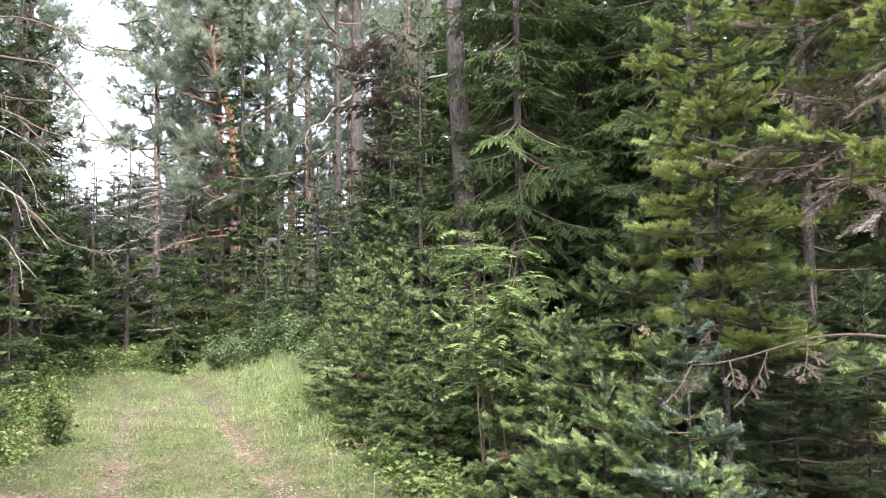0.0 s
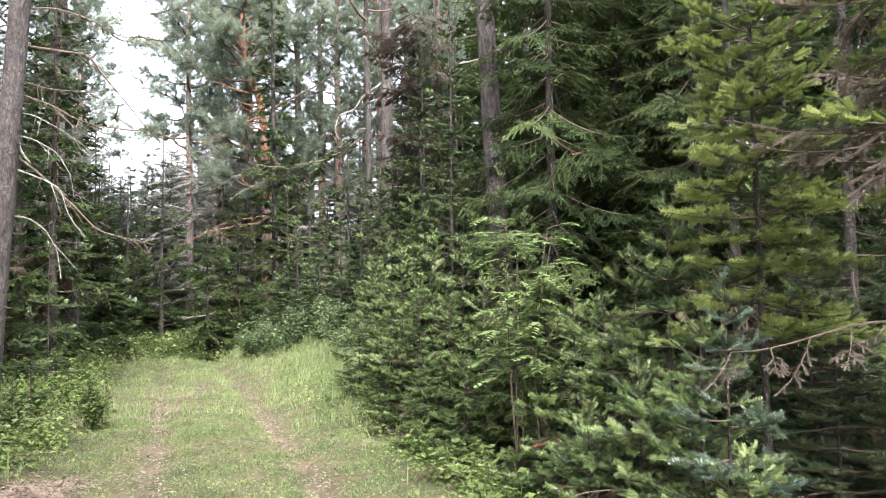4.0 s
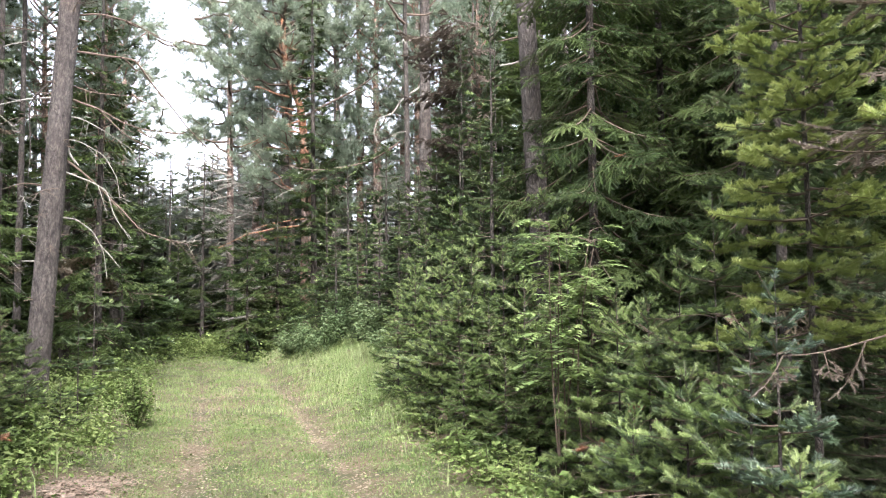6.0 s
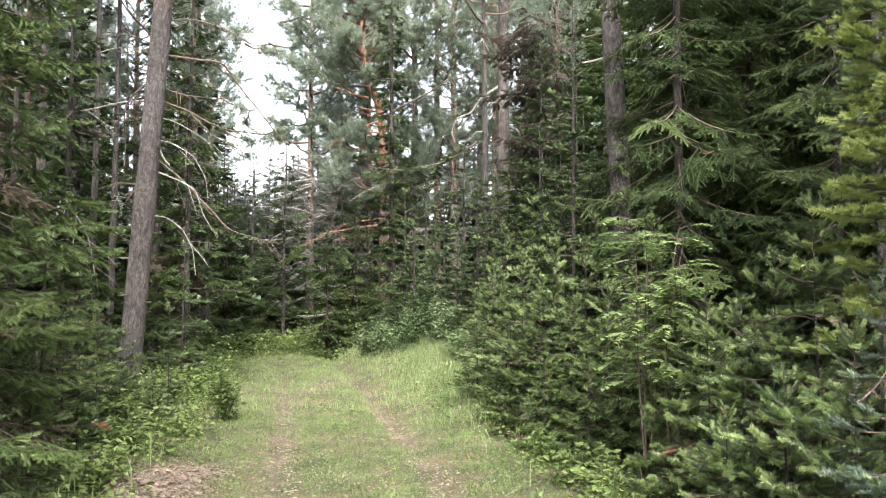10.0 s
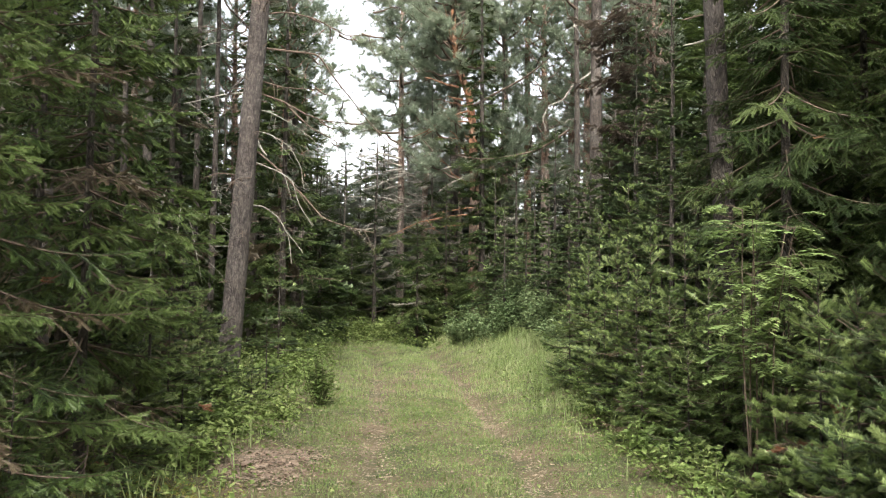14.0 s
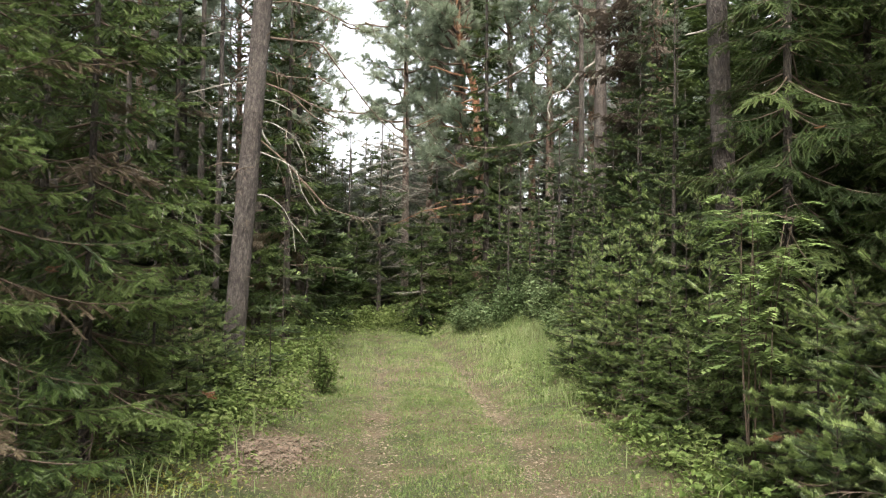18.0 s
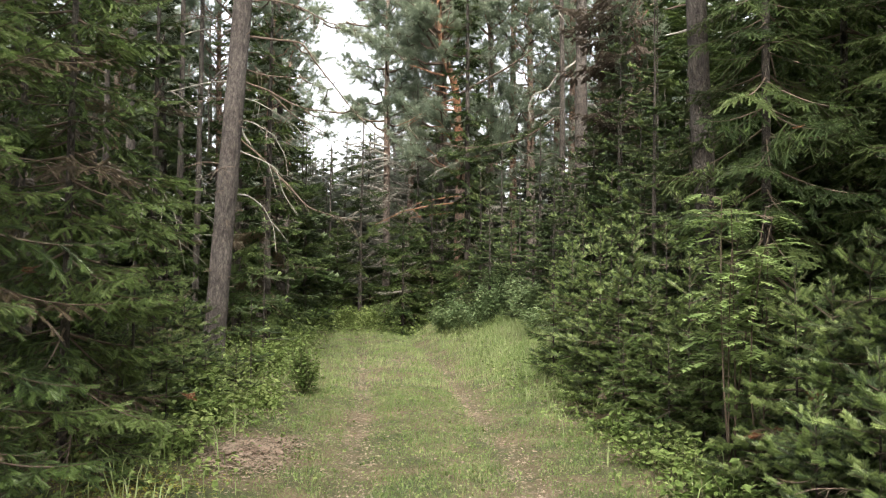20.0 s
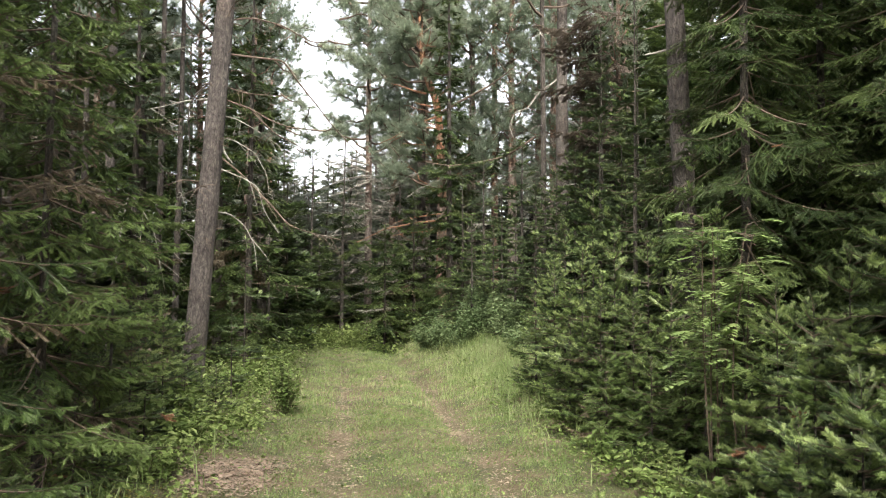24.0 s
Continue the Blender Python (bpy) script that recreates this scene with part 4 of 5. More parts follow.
pine3 = thing("pine_tree", place(0.9, 29.0, 0.1), "crooked pine with bright orange upper bark", "pine")
g = Geo()
kx = np.array([(0.25, 0, -0.3), (0.22, 0, 2.0), (0.25, 0.05, 4.0), (0.2, 0, 5.6), (0.16, 0, 6.8), (0.1, 0, 7.5), (0.0, 0, 8.2), (-0.3, 0, 8.9), (-0.5, 0, 9.6), (-0.6, 0, 11.0), (-0.5, 0, 14.0)])
sm = np.linspace(0, 1, 40)
kp = np.stack([np.interp(sm, np.linspace(0, 1, len(kx)), kx[:, k]) for k in range(3)], 1)
kp = np.concatenate([kp[:1], (kp[:-2] + 2 * kp[1:-1] + kp[2:]) / 4, kp[-1:]])
g.tube(kp, np.interp(kp[:, 2], [0, 7, 14], [0.24, 0.15, 0.05]), 10)
part("trunk", g.mesh("trunk", [BARK_RED], smooth=True), pine3)
RED_LIMB = [dead_limb(np.random.default_rng(300 + i), 1.0, 0.1 * i - 0.25, 0.016, 5).mesh("orange_limb", [REDWOOD]) for i in range(4)]
for i in range(12):
    h = 4.2 + i * 0.5
    x0 = float(np.interp(h, kp[:, 2], kp[:, 0]))
    part("limb", RED_LIMB[i % 4], pine3, pose(x0, 0, h, 0, rng.normal(-15, 14), rng.choice([180, 200, 160, 0, 90, 250]) + rng.normal(0, 15)) @ Matrix.Scale(rng.uniform(0.8, 2.2), 4))
for i in range(68):
    h = (8.6 + (i - 14) * 0.10) if i > 14 else 4.2 + i * 0.2
    x0 = float(np.interp(h, kp[:, 2], kp[:, 0]))
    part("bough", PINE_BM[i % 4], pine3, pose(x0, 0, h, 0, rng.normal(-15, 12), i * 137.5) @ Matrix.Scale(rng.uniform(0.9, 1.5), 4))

conifer("spruce_tree", 1.9, 26.0, 14.0, 1.3, SPR_MID, "tall narrow dark spruce", 170, 0.04, 0.12, lift=2)
conifer("spruce_tree", -2.6, 27.0, 4.4, 1.5, SPR_MID, "low dense spruce at the track's bend", 75, 0.03, lift=4)
conifer("spruce_tree", -0.6, 28.0, 5.2, 1.6, SPR_MID, "dense spruce beside the track", 75, 0.03, dead=0.1, lift=4)
for bearing, d, h in ((2.8, 22.5, 4.4), (4.3, 24.0, 5.2), (5.6, 22.0, 4.0), (7.0, 23.0, 5.6), (8.6, 21.0, 4.2), (10.2, 20.0, 4.6), (11.5, 19.0, 4.8), (3.5, 21.2, 3.2), (5.0, 20.4, 3.0), (6.5, 19.2, 3.2), (7.9, 18.0, 3.6), (9.3, 17.2, 3.9), (10.7, 16.4, 4.2), (12.3, 15.2, 4.5), (13.8, 13.9, 4.3), (15.5, 13.2, 4.5)):
    conifer("fir_tree", bearing, d, h, 0.29 * h, FIR_MID, "young dark green fir in a row behind the bank", 45, 0.04, group="young firs behind the bank", lift=10)
L_PIN = "straight grey-barked pine behind the young firs"
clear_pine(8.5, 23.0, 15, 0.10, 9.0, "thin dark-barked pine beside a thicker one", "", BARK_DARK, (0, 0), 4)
clear_pine(5.1, 32.0, 17, 0.17, 5.5, L_PIN, "", BARK_RED, (0, 0), 6, 28)
clear_pine(-0.1, 31.0, 17, 0.2, 6.0, L_PIN, "", None, (0, 0), 6, 26)
clear_pine(18.7, 10.2, 13, 0.15, 7.6, "thick pine with grey bark above the firs", "", None, (0, -3.0), 0)
old_pine = clear_pine(9.8, 23.5, 16, 0.23, 9.5, "thick grey pine with a pale twisted dead limb", "", BARK_GREY, (0, 0), 8)

# ---- right of the track: firs and spruces ----
for bearing, d, h, r in ((7.9, 12.9, 1.7, 0.6), (9.2, 12.2, 2.1, 0.7), (10.2, 11.2, 1.7, 0.6), (11.0, 10.6, 2.3, 0.75), (12.3, 9.9, 1.9, 0.65), (13.2, 9.9, 2.5, 0.8), (14.4, 9.0, 1.6, 0.6), (15.4, 9.4, 2.4, 0.75), (16.8, 8.7, 1.9, 0.65), (17.8, 8.3, 1.4, 0.55), (9.9, 13.4, 2.7, 0.8), (11.8, 12.4, 3.2, 0.9), (14.0, 11.6, 3.4, 0.95), (16.2, 10.4, 2.8, 0.8), (12.6, 9.0, 1.0, 0.5), (15.6, 8.2, 1.1, 0.5), (19.0, 8.2, 1.7, 0.6)):
    conifer("spruce_tree", bearing, d, h, r, FIR_EDGE if h > 1.8 else SPR_EDGE, "young bushy spruce at the track's edge", 50, 0.03, 0.018, lift=20, group="young spruces at the track's edge", dead=0.06)
for bearing, d, h, r in ((12.5, 16.0, 6.5, 1.5), (15.0, 14.0, 6.0, 1.4), (17.0, 13.0, 5.0, 1.4), (14.7, 11.0, 6.0, 0.9), (18.6, 12.4, 4.4, 1.2), (20.2, 11.5, 4.0, 1.1), (16.4, 11.2, 3.6, 1.0)):
    conifer("fir_tree", bearing, d, h, r, FIR_MID, "dark green fir in the shaded wood", 60, 0.05, 0.045, dead=0.05, lift=8)
for bearing, d, h, r in ((21.8, 9.6, 13.0, 1.8), (26.5, 11.0, 14.0, 2.0), (31.5, 10.0, 12.0, 1.7), (24.0, 13.5, 14.0, 2.0)):
    conifer("spruce_tree", bearing, d, h, r, SPR_DARK if d < 10.5 else SPR_MID, "tall shaded spruce with dark hanging boughs", 190 if d < 10.5 else 150, 0.04, 0.065, lift=-2)
for bearing, d, h, r in ((23.5, 6.6, 1.75, 0.75), (25.5, 6.0, 1.7, 0.7), (21.5, 6.9, 1.5, 0.6), (27.5, 5.9, 2.0, 0.8), (30.0, 5.4, 2.3, 0.8), (32.0, 4.6, 1.55, 0.65), (28.0, 4.9, 1.25, 0.6), (24.5, 5.2, 1.0, 0.5), (35.0, 4.2, 0.9, 0.5)):
    conifer("fir_sapling", bearing, d, h, r, FIR_NEAR, "young fir with fresh lime-green tips", 50, 0.05, 0.016, lift=18, group="young firs with fresh tips", dead=0.06)
conifer("fir_tree", 36.0, 5.3, 5.4, 0.85, FIR_LIME, "slender fir with bright lime-green new shoots", 130, 0.24, 0.026, dead=0.06)
brown_fir = conifer("fir_tree", 47.0, 4.4, 5.5, 1.15, FIR_LIME, "fir with bright lime-green new shoots and brown dead sprays", 130, 0.36, 0.024, dead=0.12)
conifer("fir_tree", 54.0, 4.3, 6.0, 1.2, FIR_NEAR, "fir with many brown withered boughs", 50, 0.14, 0.04, dead=0.35)
conifer("fir_sapling", 33.8, 4.5, 1.75, 0.6, BLUE_FIR, "young fir with blue-green needles", 26, 0.1, 0.018)
for bearing, d, h, r in ((40.0, 5.6, 1.6, 0.8), (44.0, 5.8, 1.8, 0.8), (38.5, 6.6, 2.2, 0.9), (47.0, 6.6, 2.4, 1.0), (42.5, 8.2, 2.6, 1.1)):
    conifer("fir_sapling", bearing, d, h, r, FIR_DULL, "shaded young fir under taller firs", 60, 0.04, 0.02, group="shaded young firs", dead=0.04)
for bearing, d, h, r in ((37.0, 11.0, 11.0, 1.9), (45.0, 9.5, 11.0, 1.9), (51.0, 7.5, 10.0, 1.8), (56.0, 6.0, 9.0, 1.7), (41.0, 13.0, 13.0, 2.0), (48.0, 12.5, 13.0, 2.0), (28.5, 14.5, 13.0, 1.9), (34.5, 14.0, 13.0, 1.9)):
    conifer("spruce_tree", bearing, d, h, r, SPR_MID, "tall shaded spruce with dark hanging boughs", 62, 0.05, 0.08, dead=0.2, lift=0)
conifer("fir_tree", 41.0, 7.0, 8.0, 1.5, FIR_DULL, "shaded fir behind the brighter ones", 50, 0.08, 0.06, dead=0.3)
conifer("fir_tree", 34.0, 8.0, 8.0, 1.5, FIR_DULL, "shaded fir behind the brighter ones", 50, 0.08, 0.06, dead=0.2)
for bearing, d, h, r in ((18.4, 9.2, 3.3, 0.85), (20.0, 8.8, 2.6, 0.75)):
    conifer("spruce_tree", bearing, d, h, r, FIR_EDGE, "young bushy spruce at the track's edge", 50, 0.03, 0.018, lift=20, group="young spruces at the track's edge")

# ---- the wood around, behind and far off ----
rng = np.random.default_rng(11)


def in_wood(x, y, bearing, d):
    u = x - track_x(min(max(y, -25), 45))
    return not (-3.4 < u < 4.2 and y < 29) and not (-10.2 < bearing < -5.2)


for i in range(230):
    bearing, d = rng.uniform(-52, 62), 17 + 45 * rng.random() ** 1.3
    x, y, z = place(bearing, d)
    if in_wood(x, y, bearing, d) and not (abs(bearing) < 22 and d < 25) and not (-6 < bearing < 14 and d < 50):
        tall = rng.random() < 0.55
        far_tree("pine" if tall and rng.random() < 0.5 else "spruce", bearing, d, rng.uniform(14, 21) if tall else rng.uniform(4, 9), rng, "trees of the surrounding wood", "conifer of the dense wood, seen or added unseen for shade", 1.0 if tall else 1.35)
# the pale needle colour of these far spruces stands in for haze
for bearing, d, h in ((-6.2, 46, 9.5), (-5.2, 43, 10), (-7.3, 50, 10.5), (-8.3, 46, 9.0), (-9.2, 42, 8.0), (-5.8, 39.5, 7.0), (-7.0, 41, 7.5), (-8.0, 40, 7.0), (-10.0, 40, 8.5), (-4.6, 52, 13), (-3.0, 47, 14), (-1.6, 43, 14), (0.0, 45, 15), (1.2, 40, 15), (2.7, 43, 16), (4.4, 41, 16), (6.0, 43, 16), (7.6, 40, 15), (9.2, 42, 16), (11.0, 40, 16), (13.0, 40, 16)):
    far_tree("spruce", bearing, d, h, rng, "lichen-hung spruces behind the bank", "far spruce, needles painted pale grey-green for haze", 1.5)
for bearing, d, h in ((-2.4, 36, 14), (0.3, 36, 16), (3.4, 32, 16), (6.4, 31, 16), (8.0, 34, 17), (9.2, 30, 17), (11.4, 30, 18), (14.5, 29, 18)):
    far_tree("pine", bearing, d, h, rng, "pines behind the bank", "hazy grey-green pine of the wood behind the bank", 1.2)
for bearing, d, h in ((16.5, 17.5, 9), (18.2, 21.0, 12), (20.4, 18.0, 10), (13.2, 21.0, 9), (15.4, 24.0, 13), (22.5, 19.0, 12), (19.5, 25.0, 15), (11.0, 25.0, 8), (25.5, 18.0, 13), (28.0, 20.0, 14), (30.4, 17.0, 12)):
    far_tree("spruce", bearing, d, h, rng, "trees of the surrounding wood", "dark spruce in the shaded wood", 1.2)
for i in range(16):
    far_tree("spruce", 29 + 1.1 * i + rng.uniform(-0.4, 0.4), 15.5 + 3.0 * (i % 4), rng.uniform(9, 13), rng, "trees of the surrounding wood", "dark spruce in the shaded wood", 1.5)
for i in range(20):
    bearing, d = -34 + 1.2 * i + rng.uniform(-0.4, 0.4), rng.uniform(22, 33)
    far_tree("spruce" if i % 2 else "pine", bearing, d, rng.uniform(13, 19), rng, "trees of the surrounding wood", "conifer of the dense wood, seen or added unseen for shade")
for i in range(24):
    bearing, d = -4.8 + 0.8 * i + rng.uniform(-0.3, 0.3), rng.uniform(33, 39)
    far_tree("spruce", bearing, d, rng.uniform(3.0, 5.5), rng, "undergrowth spruces of the wood", "young spruce under the pines", 1.4)
for i in range(26):
    bearing, d = -10.6 + 0.24 * i + rng.uniform(-0.3, 0.3), rng.uniform(34, 70)
    far_tree("spruce", bearing, d, min(0.15 * d, 9) * rng.uniform(0.7, 1.05), rng, "trees beyond the track's bend", "far spruce beyond the bend of the track", 1.3)
for i in range(60):
    bearing, d = rng.uniform(-16, 4), rng.uniform(42, 95)
    far_tree("spruce", bearing, d, rng.uniform(0.18, 0.22) * d, rng, "trees beyond the track's bend", "far spruce beyond the bend of the track")
# unseen trees behind the viewpoint, set to shade the foreground; gaps let light in
for i in range(64):
    a, d = rng.uniform(62, 298), rng.uniform(5.0, 24)
    x, y, z = place(a, d)
    if not (a < 125 and d < 10) and not (2 < x < 8 and -10 < y < 3) and abs(x - track_x(max(y, -25))) > 2.6:
        far_tree("spruce" if rng.random() < 0.7 else "pine", a, d, rng.uniform(10, 18), rng, "trees of the surrounding wood", "conifer of the dense wood, seen or added unseen for shade")

# two more unseen spruces, added only to darken the left foreground
for bearing, d in ((-132.0, 4.6), (-118.0, 6.0)):
    far_tree("spruce", bearing, d, 14.0, rng, "trees of the surrounding wood", "conifer of the dense wood, seen or added unseen for shade")

stick = thing("dead_stick", place(-17.5, 10.8), "thin dead stick, pale with lichen, among spruces", "stick", turn=17.5)
limb_part(stick, "stick", ((-0.7, 0.0), (-0.62, 1.6), (-0.45, 2.95), (-0.29, 2.73), (-0.12, 2.41), (-0.09, 2.23), (-0.04, 1.97)), 0.009, LICHEN, rng, 5)

g = Geo()
x, y = scatter(np.random.default_rng(3), 9000, -3.4, -1.7, 5.6, 7.3, lambda u, y, x: np.exp(-(((x + 2.5) / 0.5) ** 2 + ((y - 6.5) / 0.45) ** 2)))
leaves(g, np.random.default_rng(4), np.stack([x, y, ground_z(x, y) + 0.005], 1), 0.022, 0, -0.5)
tagged(new("moss_patch", g.mesh("moss_patch", [MOSS])), "yellow-green moss at the track's edge", "moss", kind="stuff")


def withered(tree, place_, turn, size, tilt=20):
    """A rust-red dead sprig on a tree."""
    me = bough_set("fir", True, 0.0, "rust")[0][int(turn) % 4]
    part("withered_sprig", me, tree, tree.matrix_basis.inverted() @ pose(*place_, 0, tilt, turn) @ Matrix.Scale(size, 4), "rust-red withered sprig")


def nearest(x, y, height):
    best = [o for o in bpy.data.objects if o.type == "EMPTY" and "height" in o and o["height"] > height]
    return min(best, key=lambda o: (o.location.x - x) ** 2 + (o.location.y - y) ** 2)


for px_, py_, pz_, turn, size in ((3.6, 8.02, 3.25, 200, 0.17), (2.49, 5.84, 0.64, 160, 0.32), (2.62, 5.9, 0.62, 220, 0.3), (2.55, 5.6, 0.95, 250, 0.25), (-2.36, 7.43, 0.65, 330, 0.22), (2.3, 3.76, 0.66, 220, 0.16), (-2.9, 6.6, 0.35, 300, 0.25), (-3.1, 6.2, 1.75, 280, 0.2)):
    withered(nearest(px_, py_, pz_), (px_, py_, pz_), turn, size)

# the bare lower limb of the brown fir, with hanging dry sprays
x0, y0, z0 = place(47.0, 4.4)
g = Geo()
q = np.linspace(0, 1, 12)
axis = np.stack([x0 + (2.36 - x0) * q, y0 + (3.46 - y0) * q, 1.52 + 0.05 * np.sin(q * 5) - 0.06 * q], 1)
g.tube(axis, 0.007 * (1.1 - q) + 0.0015, 6)
limb = part("dead_limb", g.mesh("dead_limb", [TWIG]), brown_fir, brown_fir.matrix_basis.inverted())
for k in range(5):
    p = axis[3 + 2 * k]
    part("dry_spray", bough_set("spruce", True, 0.0, "wither")[1][k % 4], brown_fir, brown_fir.matrix_basis.inverted() @ pose(*p, 0, 35 + 12 * (k % 3), 150 + 70 * (k % 2) + 9 * k) @ Matrix.Scale(0.22 + 0.05 * (k % 3), 4))

limb = limb_part(old_pine, "twisted_limb", ((-0.05, 8.2), (-0.23, 8.0), (-0.66, 7.72), (-0.94, 7.29), (-1.37, 7.15), (-1.52, 6.72), (-1.4, 6.42)), 0.03, LICHEN, rng, 5)
limb.matrix_basis = old_pine.matrix_basis.inverted() @ pose(*place(9.8, 23.5)[:2], 0, 0, 0, -9.8)
beige = far_tree("pine", 13.6, 17.5, 17, rng, "", "pine with beige withered boughs hanging over firs", 0.8)
for i in range(20):
    me = bough_set("spruce", False, 0.0, "wither")[3][i % 4]
    part("withered_bough", me, beige, beige.matrix_basis.inverted() @ pose(*place(13.6, 17.5)[:2], 4.6 + 0.17 * i, 0, 12 + rng.normal(0, 10), rng.uniform(120, 260)) @ Matrix.Scale(rng.uniform(1.1, 2.0), 4))

snag = [o for o in bpy.data.objects if o.get("label") == "thick pine with grey bark above the firs"][0]
limb = limb_part(snag, "broken_limb", ((-0.07, 4.85), (-0.2, 4.79), (-0.37, 4.74), (-0.61, 4.68)), 0.028, LICHEN, rng, 0)
limb.matrix_basis = snag.matrix_basis.inverted() @ pose(*place(18.9, 10.2)[:2], 0, 0, 0, -18.9)

# withered tan boughs all over the near side of the brown fir
for i in range(24):
    me = bough_set("spruce", True, 0.0, "wither")[2 if i % 2 else 1][i % 4]
    h = 2.2 + 0.09 * i
    part("withered_bough", me, brown_fir, brown_fir.matrix_basis.inverted() @ pose(x0 - rng.uniform(0.0, 0.25), y0 - rng.uniform(-0.1, 0.2), h, rng.normal(0, 18), rng.normal(6, 10), rng.uniform(125, 250)) @ Matrix.Scale(rng.uniform(0.5, 0.8), 4), "tan withered bough")


# ---- single limbs that stand out on the pines farther off ----
def hung(tree, name, bearing, d, pts, r, mat, twigs=3):
    """A limb given upright, across the line of sight down the track."""
    ob = limb_part(tree, name, pts, r, mat, rng, twigs)
    ob.matrix_basis = tree.matrix_basis.inverted() @ pose(*place(bearing, d)[:2], 0, 0, 0, -bearing)
    return ob


for pts_, r_ in ((((-0.02, 8.2), (-0.65, 8.0), (-1.14, 7.71), (-1.55, 7.45), (-2.03, 7.24)), 0.032), (((0.05, 7.8), (-0.73, 7.84), (-1.3, 7.46), (-1.59, 7.29)), 0.028), (((-0.2, 8.6), (-0.74, 8.71)), 0.035), (((-0.35, 9.05), (-0.83, 9.16), (-1.24, 9.33), (-1.61, 9.4)), 0.04), (((0.2, 4.5), (-0.7, 4.42), (-1.27, 4.29), (-1.75, 4.2), (-2.76, 3.7)), 0.034), (((0.2, 4.75), (-0.94, 4.58), (-1.43, 4.41)), 0.026), (((0.2, 4.2), (-0.94, 4.05), (-1.51, 3.96)), 0.028)):
    hung(pine3, "orange_limb", 0.9, 28.7, pts_, r_, REDWOOD)
hung(pine3, "dark_limb", 0.9, 28.5, ((0.0, 8.21), (0.49, 8.5), (1.14, 8.88), (1.87, 9.28), (2.44, 9.69), (2.84, 10.05)), 0.055, TWIG, 6)
for pts_ in (((0.18, 5.95), (-0.55, 5.65), (-1.03, 5.32)), ((0.18, 6.4), (-1.04, 6.06), (-1.45, 5.72))):
    hung(pine3, "dead_limb", 0.9, 28.7, pts_, 0.035, LICHEN, 5)
for pts_ in (((0.0, 6.98), (-0.68, 7.23), (-1.16, 7.31), (-1.64, 7.25)), ((0.0, 6.87), (-0.86, 6.74), (-1.44, 6.53), (-2.01, 6.22)), ((0.0, 6.6), (-0.67, 6.35), (-1.14, 6.1), (-1.72, 5.94)), ((0.0, 5.45), (-0.66, 5.67), (-1.33, 5.71), (-2.19, 5.69)), ((0.0, 5.4), (-0.41, 5.1), (-0.55, 4.9)), ((0.0, 7.3), (-0.78, 7.52), (-1.55, 7.4)), ((0.0, 6.2), (-0.57, 6.06), (-1.14, 5.86))):
    hung(pine2, "bare_limb", -3.8, 33.8, pts_, 0.04, LICHEN, 3)
thin_pine = [o for o in bpy.data.objects if o.get("label") == "thin dark-barked pine beside a thicker one"][0]
reach = ((2.6, 6.65), (2.03, 6.25), (1.6, 6.0), (1.09, 5.89), (0.51, 5.79), (-0.07, 5.75), (-0.73, 5.85))
hung(thin_pine, "long_limb", 1.9, 24.4, reach, 0.035, TWIG, 4)
for k in range(16):
    q = k / 15 * 5.99
    lx, lz = (reach[int(q)][j] + (q - int(q)) * (reach[int(q) + 1][j] - reach[int(q)][j]) for j in (0, 1))
    part("hanging_spray", bough_set("fir", False, 0.12)[2][k % 4], thin_pine, thin_pine.matrix_basis.inverted() @ pose(*place(1.9, 24.4)[:2], 0, 0, 0, -1.9) @ pose(lx, rng.normal(0, 0.1), lz, rng.normal(0, 20), 25 + rng.normal(0, 15), 180 + rng.normal(0, 50)) @ Matrix.Scale(rng.uniform(0.5, 0.9), 4))


# ---- shrubs and single plants ----
def stem_to(g, rng, p0, p1, r, slot=0, sag=0.0):
    q = np.linspace(0, 1, 6)
    mid = np.outer(np.sin(q * np.pi), rng.normal(0, 0.04, 3) * np.linalg.norm(np.subtract(p1, p0)))
    pts = np.outer(1 - q, p0) + np.outer(q, p1) + mid + np.outer(q * q, (0, 0, -sag))
    g.tube(pts, r * (1.1 - 0.8 * q) + 0.001, 4, slot)
    return pts


def shrub(name, bearing, d, height, spread, leaf, mat, label, category, stems=16, per=26, seed=1, group=""):
    """Thin stems from one root, each with its leaves along the upper part."""
    rng = np.random.default_rng(seed)
    ob = thing(name, place(bearing, d, 0.02), label, category, group)
    leafy = Geo()
    for i in range(stems):
        wood = Geo()
        a = rng.uniform(0, 2 * np.pi)
        r = spread * math.sqrt(rng.random())
        top = np.array((math.cos(a) * r, math.sin(a) * r, height * rng.uniform(0.55, 1.05) * (1 - 0.25 * r / spread)))
        pts = stem_to(wood, rng, np.array((top[0] * 0.15, top[1] * 0.15, -0.03)), top, 0.006)
        f = rng.uniform(0.25, 1.0, per)
        p = np.stack([np.interp(f, np.linspace(0, 1, 6), pts[:, k]) for k in range(3)], 1) + rng.normal(0, leaf * 0.7, (per, 3))
        leaves(leafy, rng, p, leaf)
        part("stem", wood.mesh("stem", [STEM]), ob)
    part("foliage", leafy.mesh("foliage", [mat]), ob)
    return ob


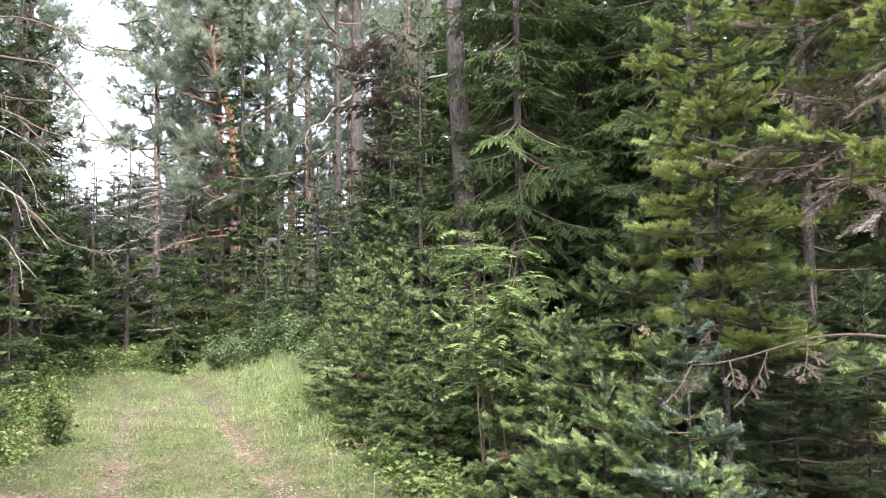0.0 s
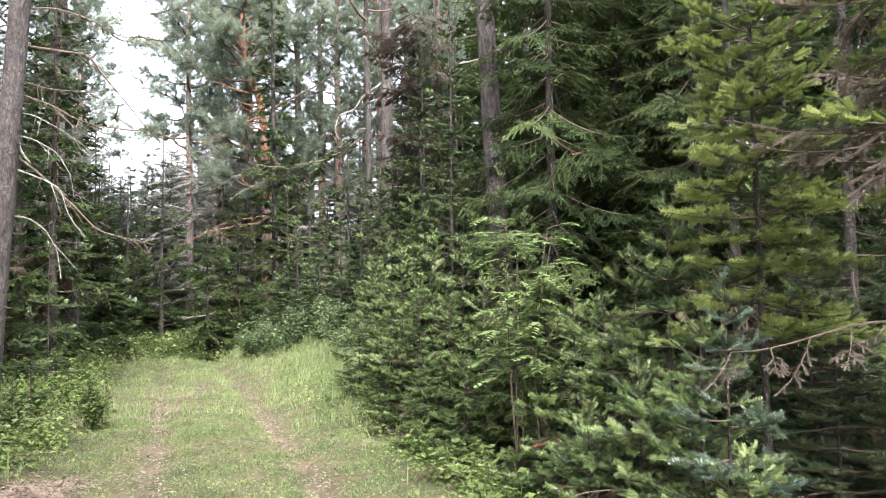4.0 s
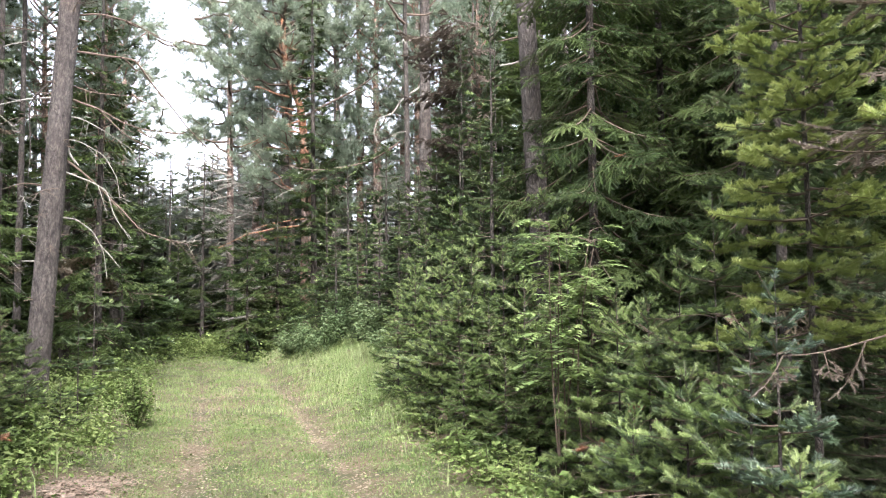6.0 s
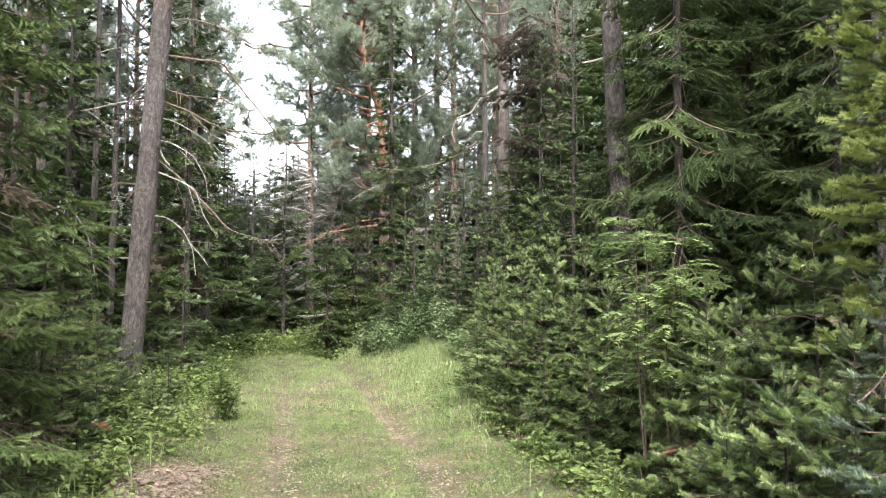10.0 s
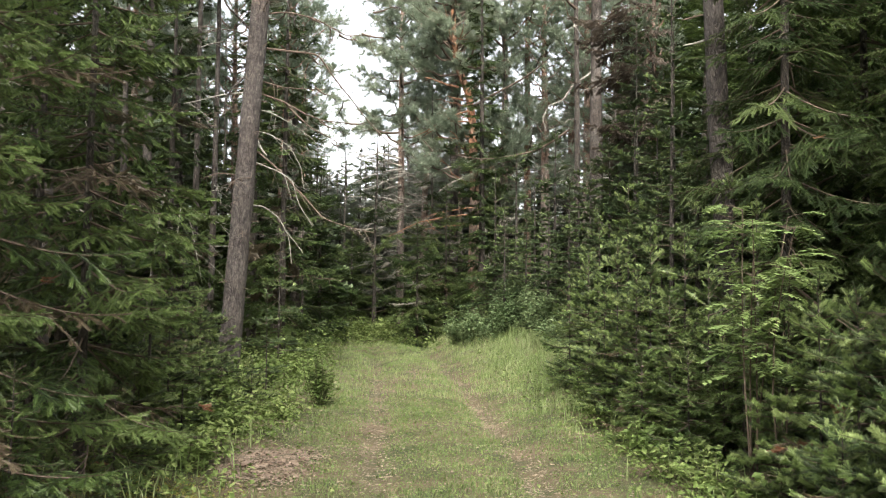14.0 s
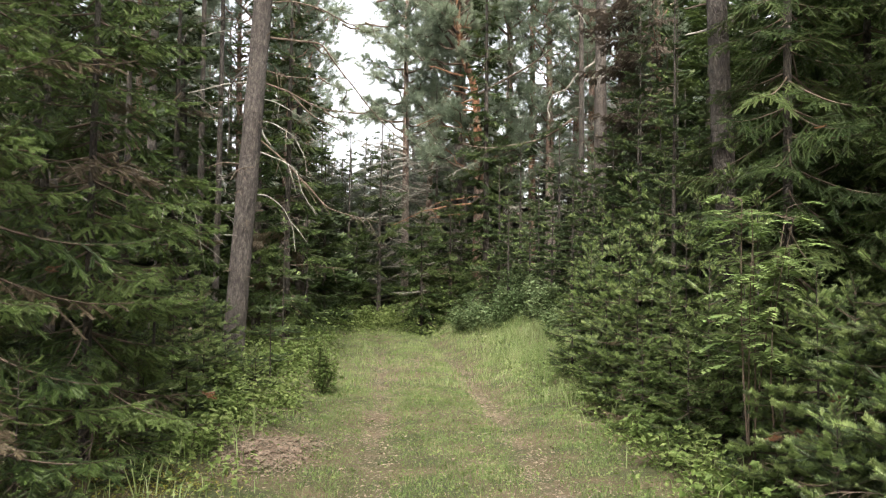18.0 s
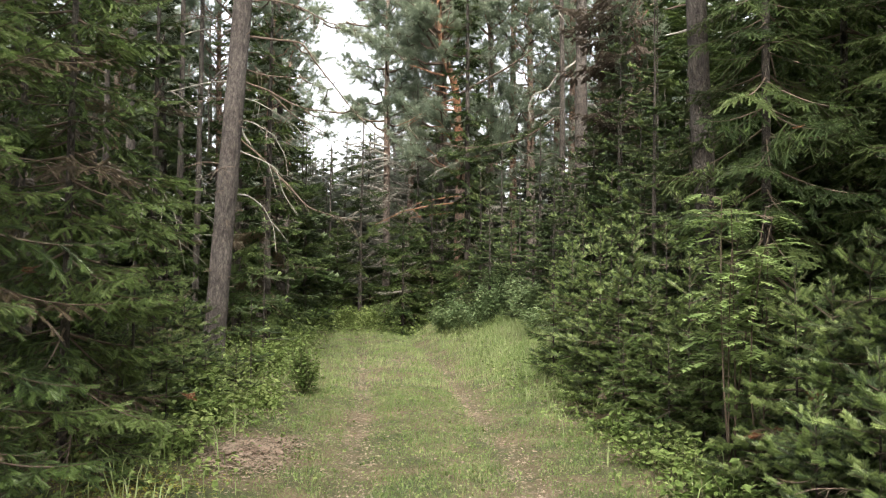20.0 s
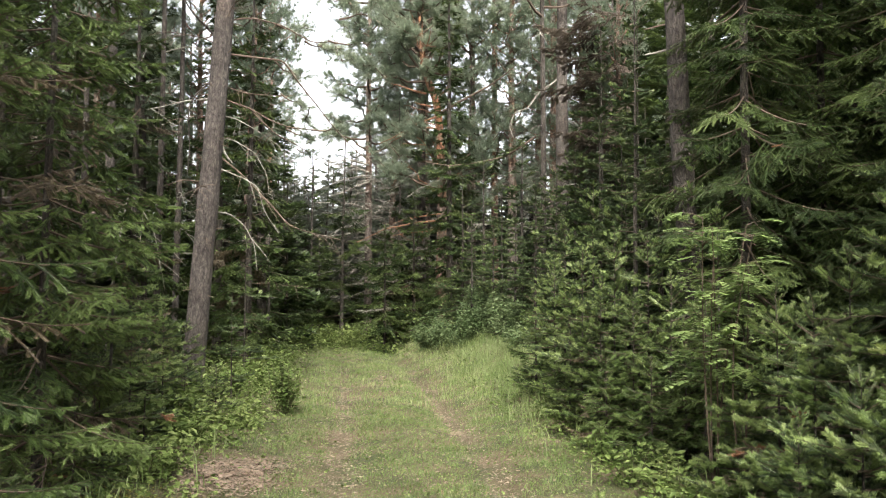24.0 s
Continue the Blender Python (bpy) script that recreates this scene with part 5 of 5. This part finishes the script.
def pinnate(g, rng, p, w, length, pairs=6, slot=1):
    """A rowan leaf: a stalk with leaflets in pairs."""
    w = unit(np.asarray(w, float))
    side = unit(np.cross(w, (0, 0, 1.0)))
    q = np.linspace(0.2, 1, pairs)
    drop = np.array((0, 0, -0.35 * length))
    ax = p + w * (q * length)[:, None] + np.outer(q ** 2, drop)
    g.tube(np.concatenate([[p], ax]), 0.0015, 3, 0)
    for s in (1, -1):
        ln = length * 0.42 * (1 - 0.4 * np.abs(q - 0.5))[:, None]
        d = unit(side * s + w * 0.45 + np.array((0, 0, -0.25)) + rng.normal(0, 0.1, (pairs, 3)))
        v = unit(np.cross(d, (0, 0, 1.0))) * ln * 0.3
        m = ax + d * ln * 0.5 + np.array((0, 0, 0.006))
        g.tris(np.stack([ax, m + v, m - v], 1), slot)
        g.tris(np.stack([m + v, ax + d * ln, m - v], 1), slot)


def rowan(bearing, d, height, spread, label, seed, stems=4, group=""):
    rng = np.random.default_rng(seed)
    ob = thing("rowan_sapling", place(bearing, d, 0.02), label, "rowan", group)
    leafy = Geo()
    for i in range(stems):
        wood = Geo()
        a = rng.uniform(0, 2 * np.pi)
        top = np.array((math.cos(a) * spread * 0.5, math.sin(a) * spread * 0.5, height * rng.uniform(0.75, 1.0)))
        pts = stem_to(wood, rng, np.array((0.02 * i, 0, -0.03)), top, 0.008)
        for k in range(15):
            f = rng.uniform(0.5, 1.0)
            p = np.array([np.interp(f, np.linspace(0, 1, 6), pts[:, j]) for j in range(3)])
            b = rng.uniform(0, 2 * np.pi)
            tw = p + np.array((math.cos(b), math.sin(b), 0.25)) * rng.uniform(0.05, 0.3) * spread
            wood.tube(np.stack([p, (p + tw) / 2 + (0, 0, 0.01), tw]), [0.004, 0.003, 0.002], 3)
            for z in range(2):
                c = b + rng.normal(0, 0.8)
                pinnate(leafy, rng, tw, (math.cos(c), math.sin(c), rng.normal(0.2, 0.25)), rng.uniform(0.14, 0.22))
        part("stem", wood.mesh("stem", [TWIG]), ob)
    part("foliage", leafy.mesh("foliage", [STEM, ROWAN]), ob)
    return ob


rowan(19.2, 6.9, 2.5, 0.65, "rowan sapling with pale yellow-green feathery leaves", 501, 4)
rowan(21.3, 6.7, 2.3, 0.4, "thin rowan sapling with a few pale leaves", 502, 2)
W = "grey-green leafy willow shrub on the grassy bank"
for k, (bearing, d, h) in enumerate(((2.6, 20.5, 1.3), (3.8, 20.6, 1.7), (5.0, 20.0, 1.5), (6.2, 19.0, 1.4), (1.4, 22.0, 1.2), (4.4, 21.6, 2.0), (7.0, 18.0, 1.2), (7.6, 16.6, 0.8), (0.6, 23.0, 0.9))):
    shrub("willow_shrub", bearing, d, h * 0.85, 0.7, 0.085, WILLOW, W, "shrub", 18, 100, 510 + k, "shrubs on the bank")
for k, (bearing, d, h) in enumerate(((-8.8, 29.0, 1.2), (-7.6, 30.5, 1.5), (-6.4, 30.0, 1.3), (-5.4, 29.5, 1.6), (-4.4, 28.5, 1.3), (-9.6, 26.0, 1.1))):
    shrub("willow_shrub", bearing, d, h * 0.6, 0.8, 0.10, HERB, "pale leafy shrub where the track bends away", "shrub", 14, 50, 580 + k, "shrubs at the bend")
shrub("broom_plant", -9.5, 12.0, 0.95, 0.24, 0.07, HERB, "dark green upright leafy plant at the track's edge", "plant", 22, 40, 520)
for k, (bearing, d, h) in enumerate(((-11.0, 15.0, 0.6), (-13.0, 14.0, 0.7), (-14.8, 12.8, 0.6), (-17.0, 12.0, 0.7), (-17.0, 10.5, 0.7), (-19.5, 9.8, 0.7), (-10.4, 17.5, 1.0), (-21.5, 8.9, 0.6), (-15.0, 9.6, 0.45), (-18.5, 7.9, 0.45), (-12.6, 11.0, 0.35))):
    shrub("raspberry_shrub", bearing, d, h, 0.5, 0.085, HERB, "leafy green raspberry shrub beside the track", "shrub", 13, 36, 530 + k, "shrubs left of the track")
for k, (bearing, d, h) in enumerate(((14.5, 7.6, 0.4), (17.0, 7.0, 0.4), (12.5, 8.6, 0.4), (20.0, 6.3, 0.45), (23.0, 5.4, 0.4), (10.5, 10.0, 0.45), (9.0, 11.4, 0.5), (27.0, 4.4, 0.4), (18.0, 6.2, 0.3))):
    shrub("raspberry_shrub", bearing, d, h, 0.42, 0.075, HERB, "low pale green raspberry plant at the grass edge", "shrub", 12, 30, 560 + k, "low plants under the young spruces")
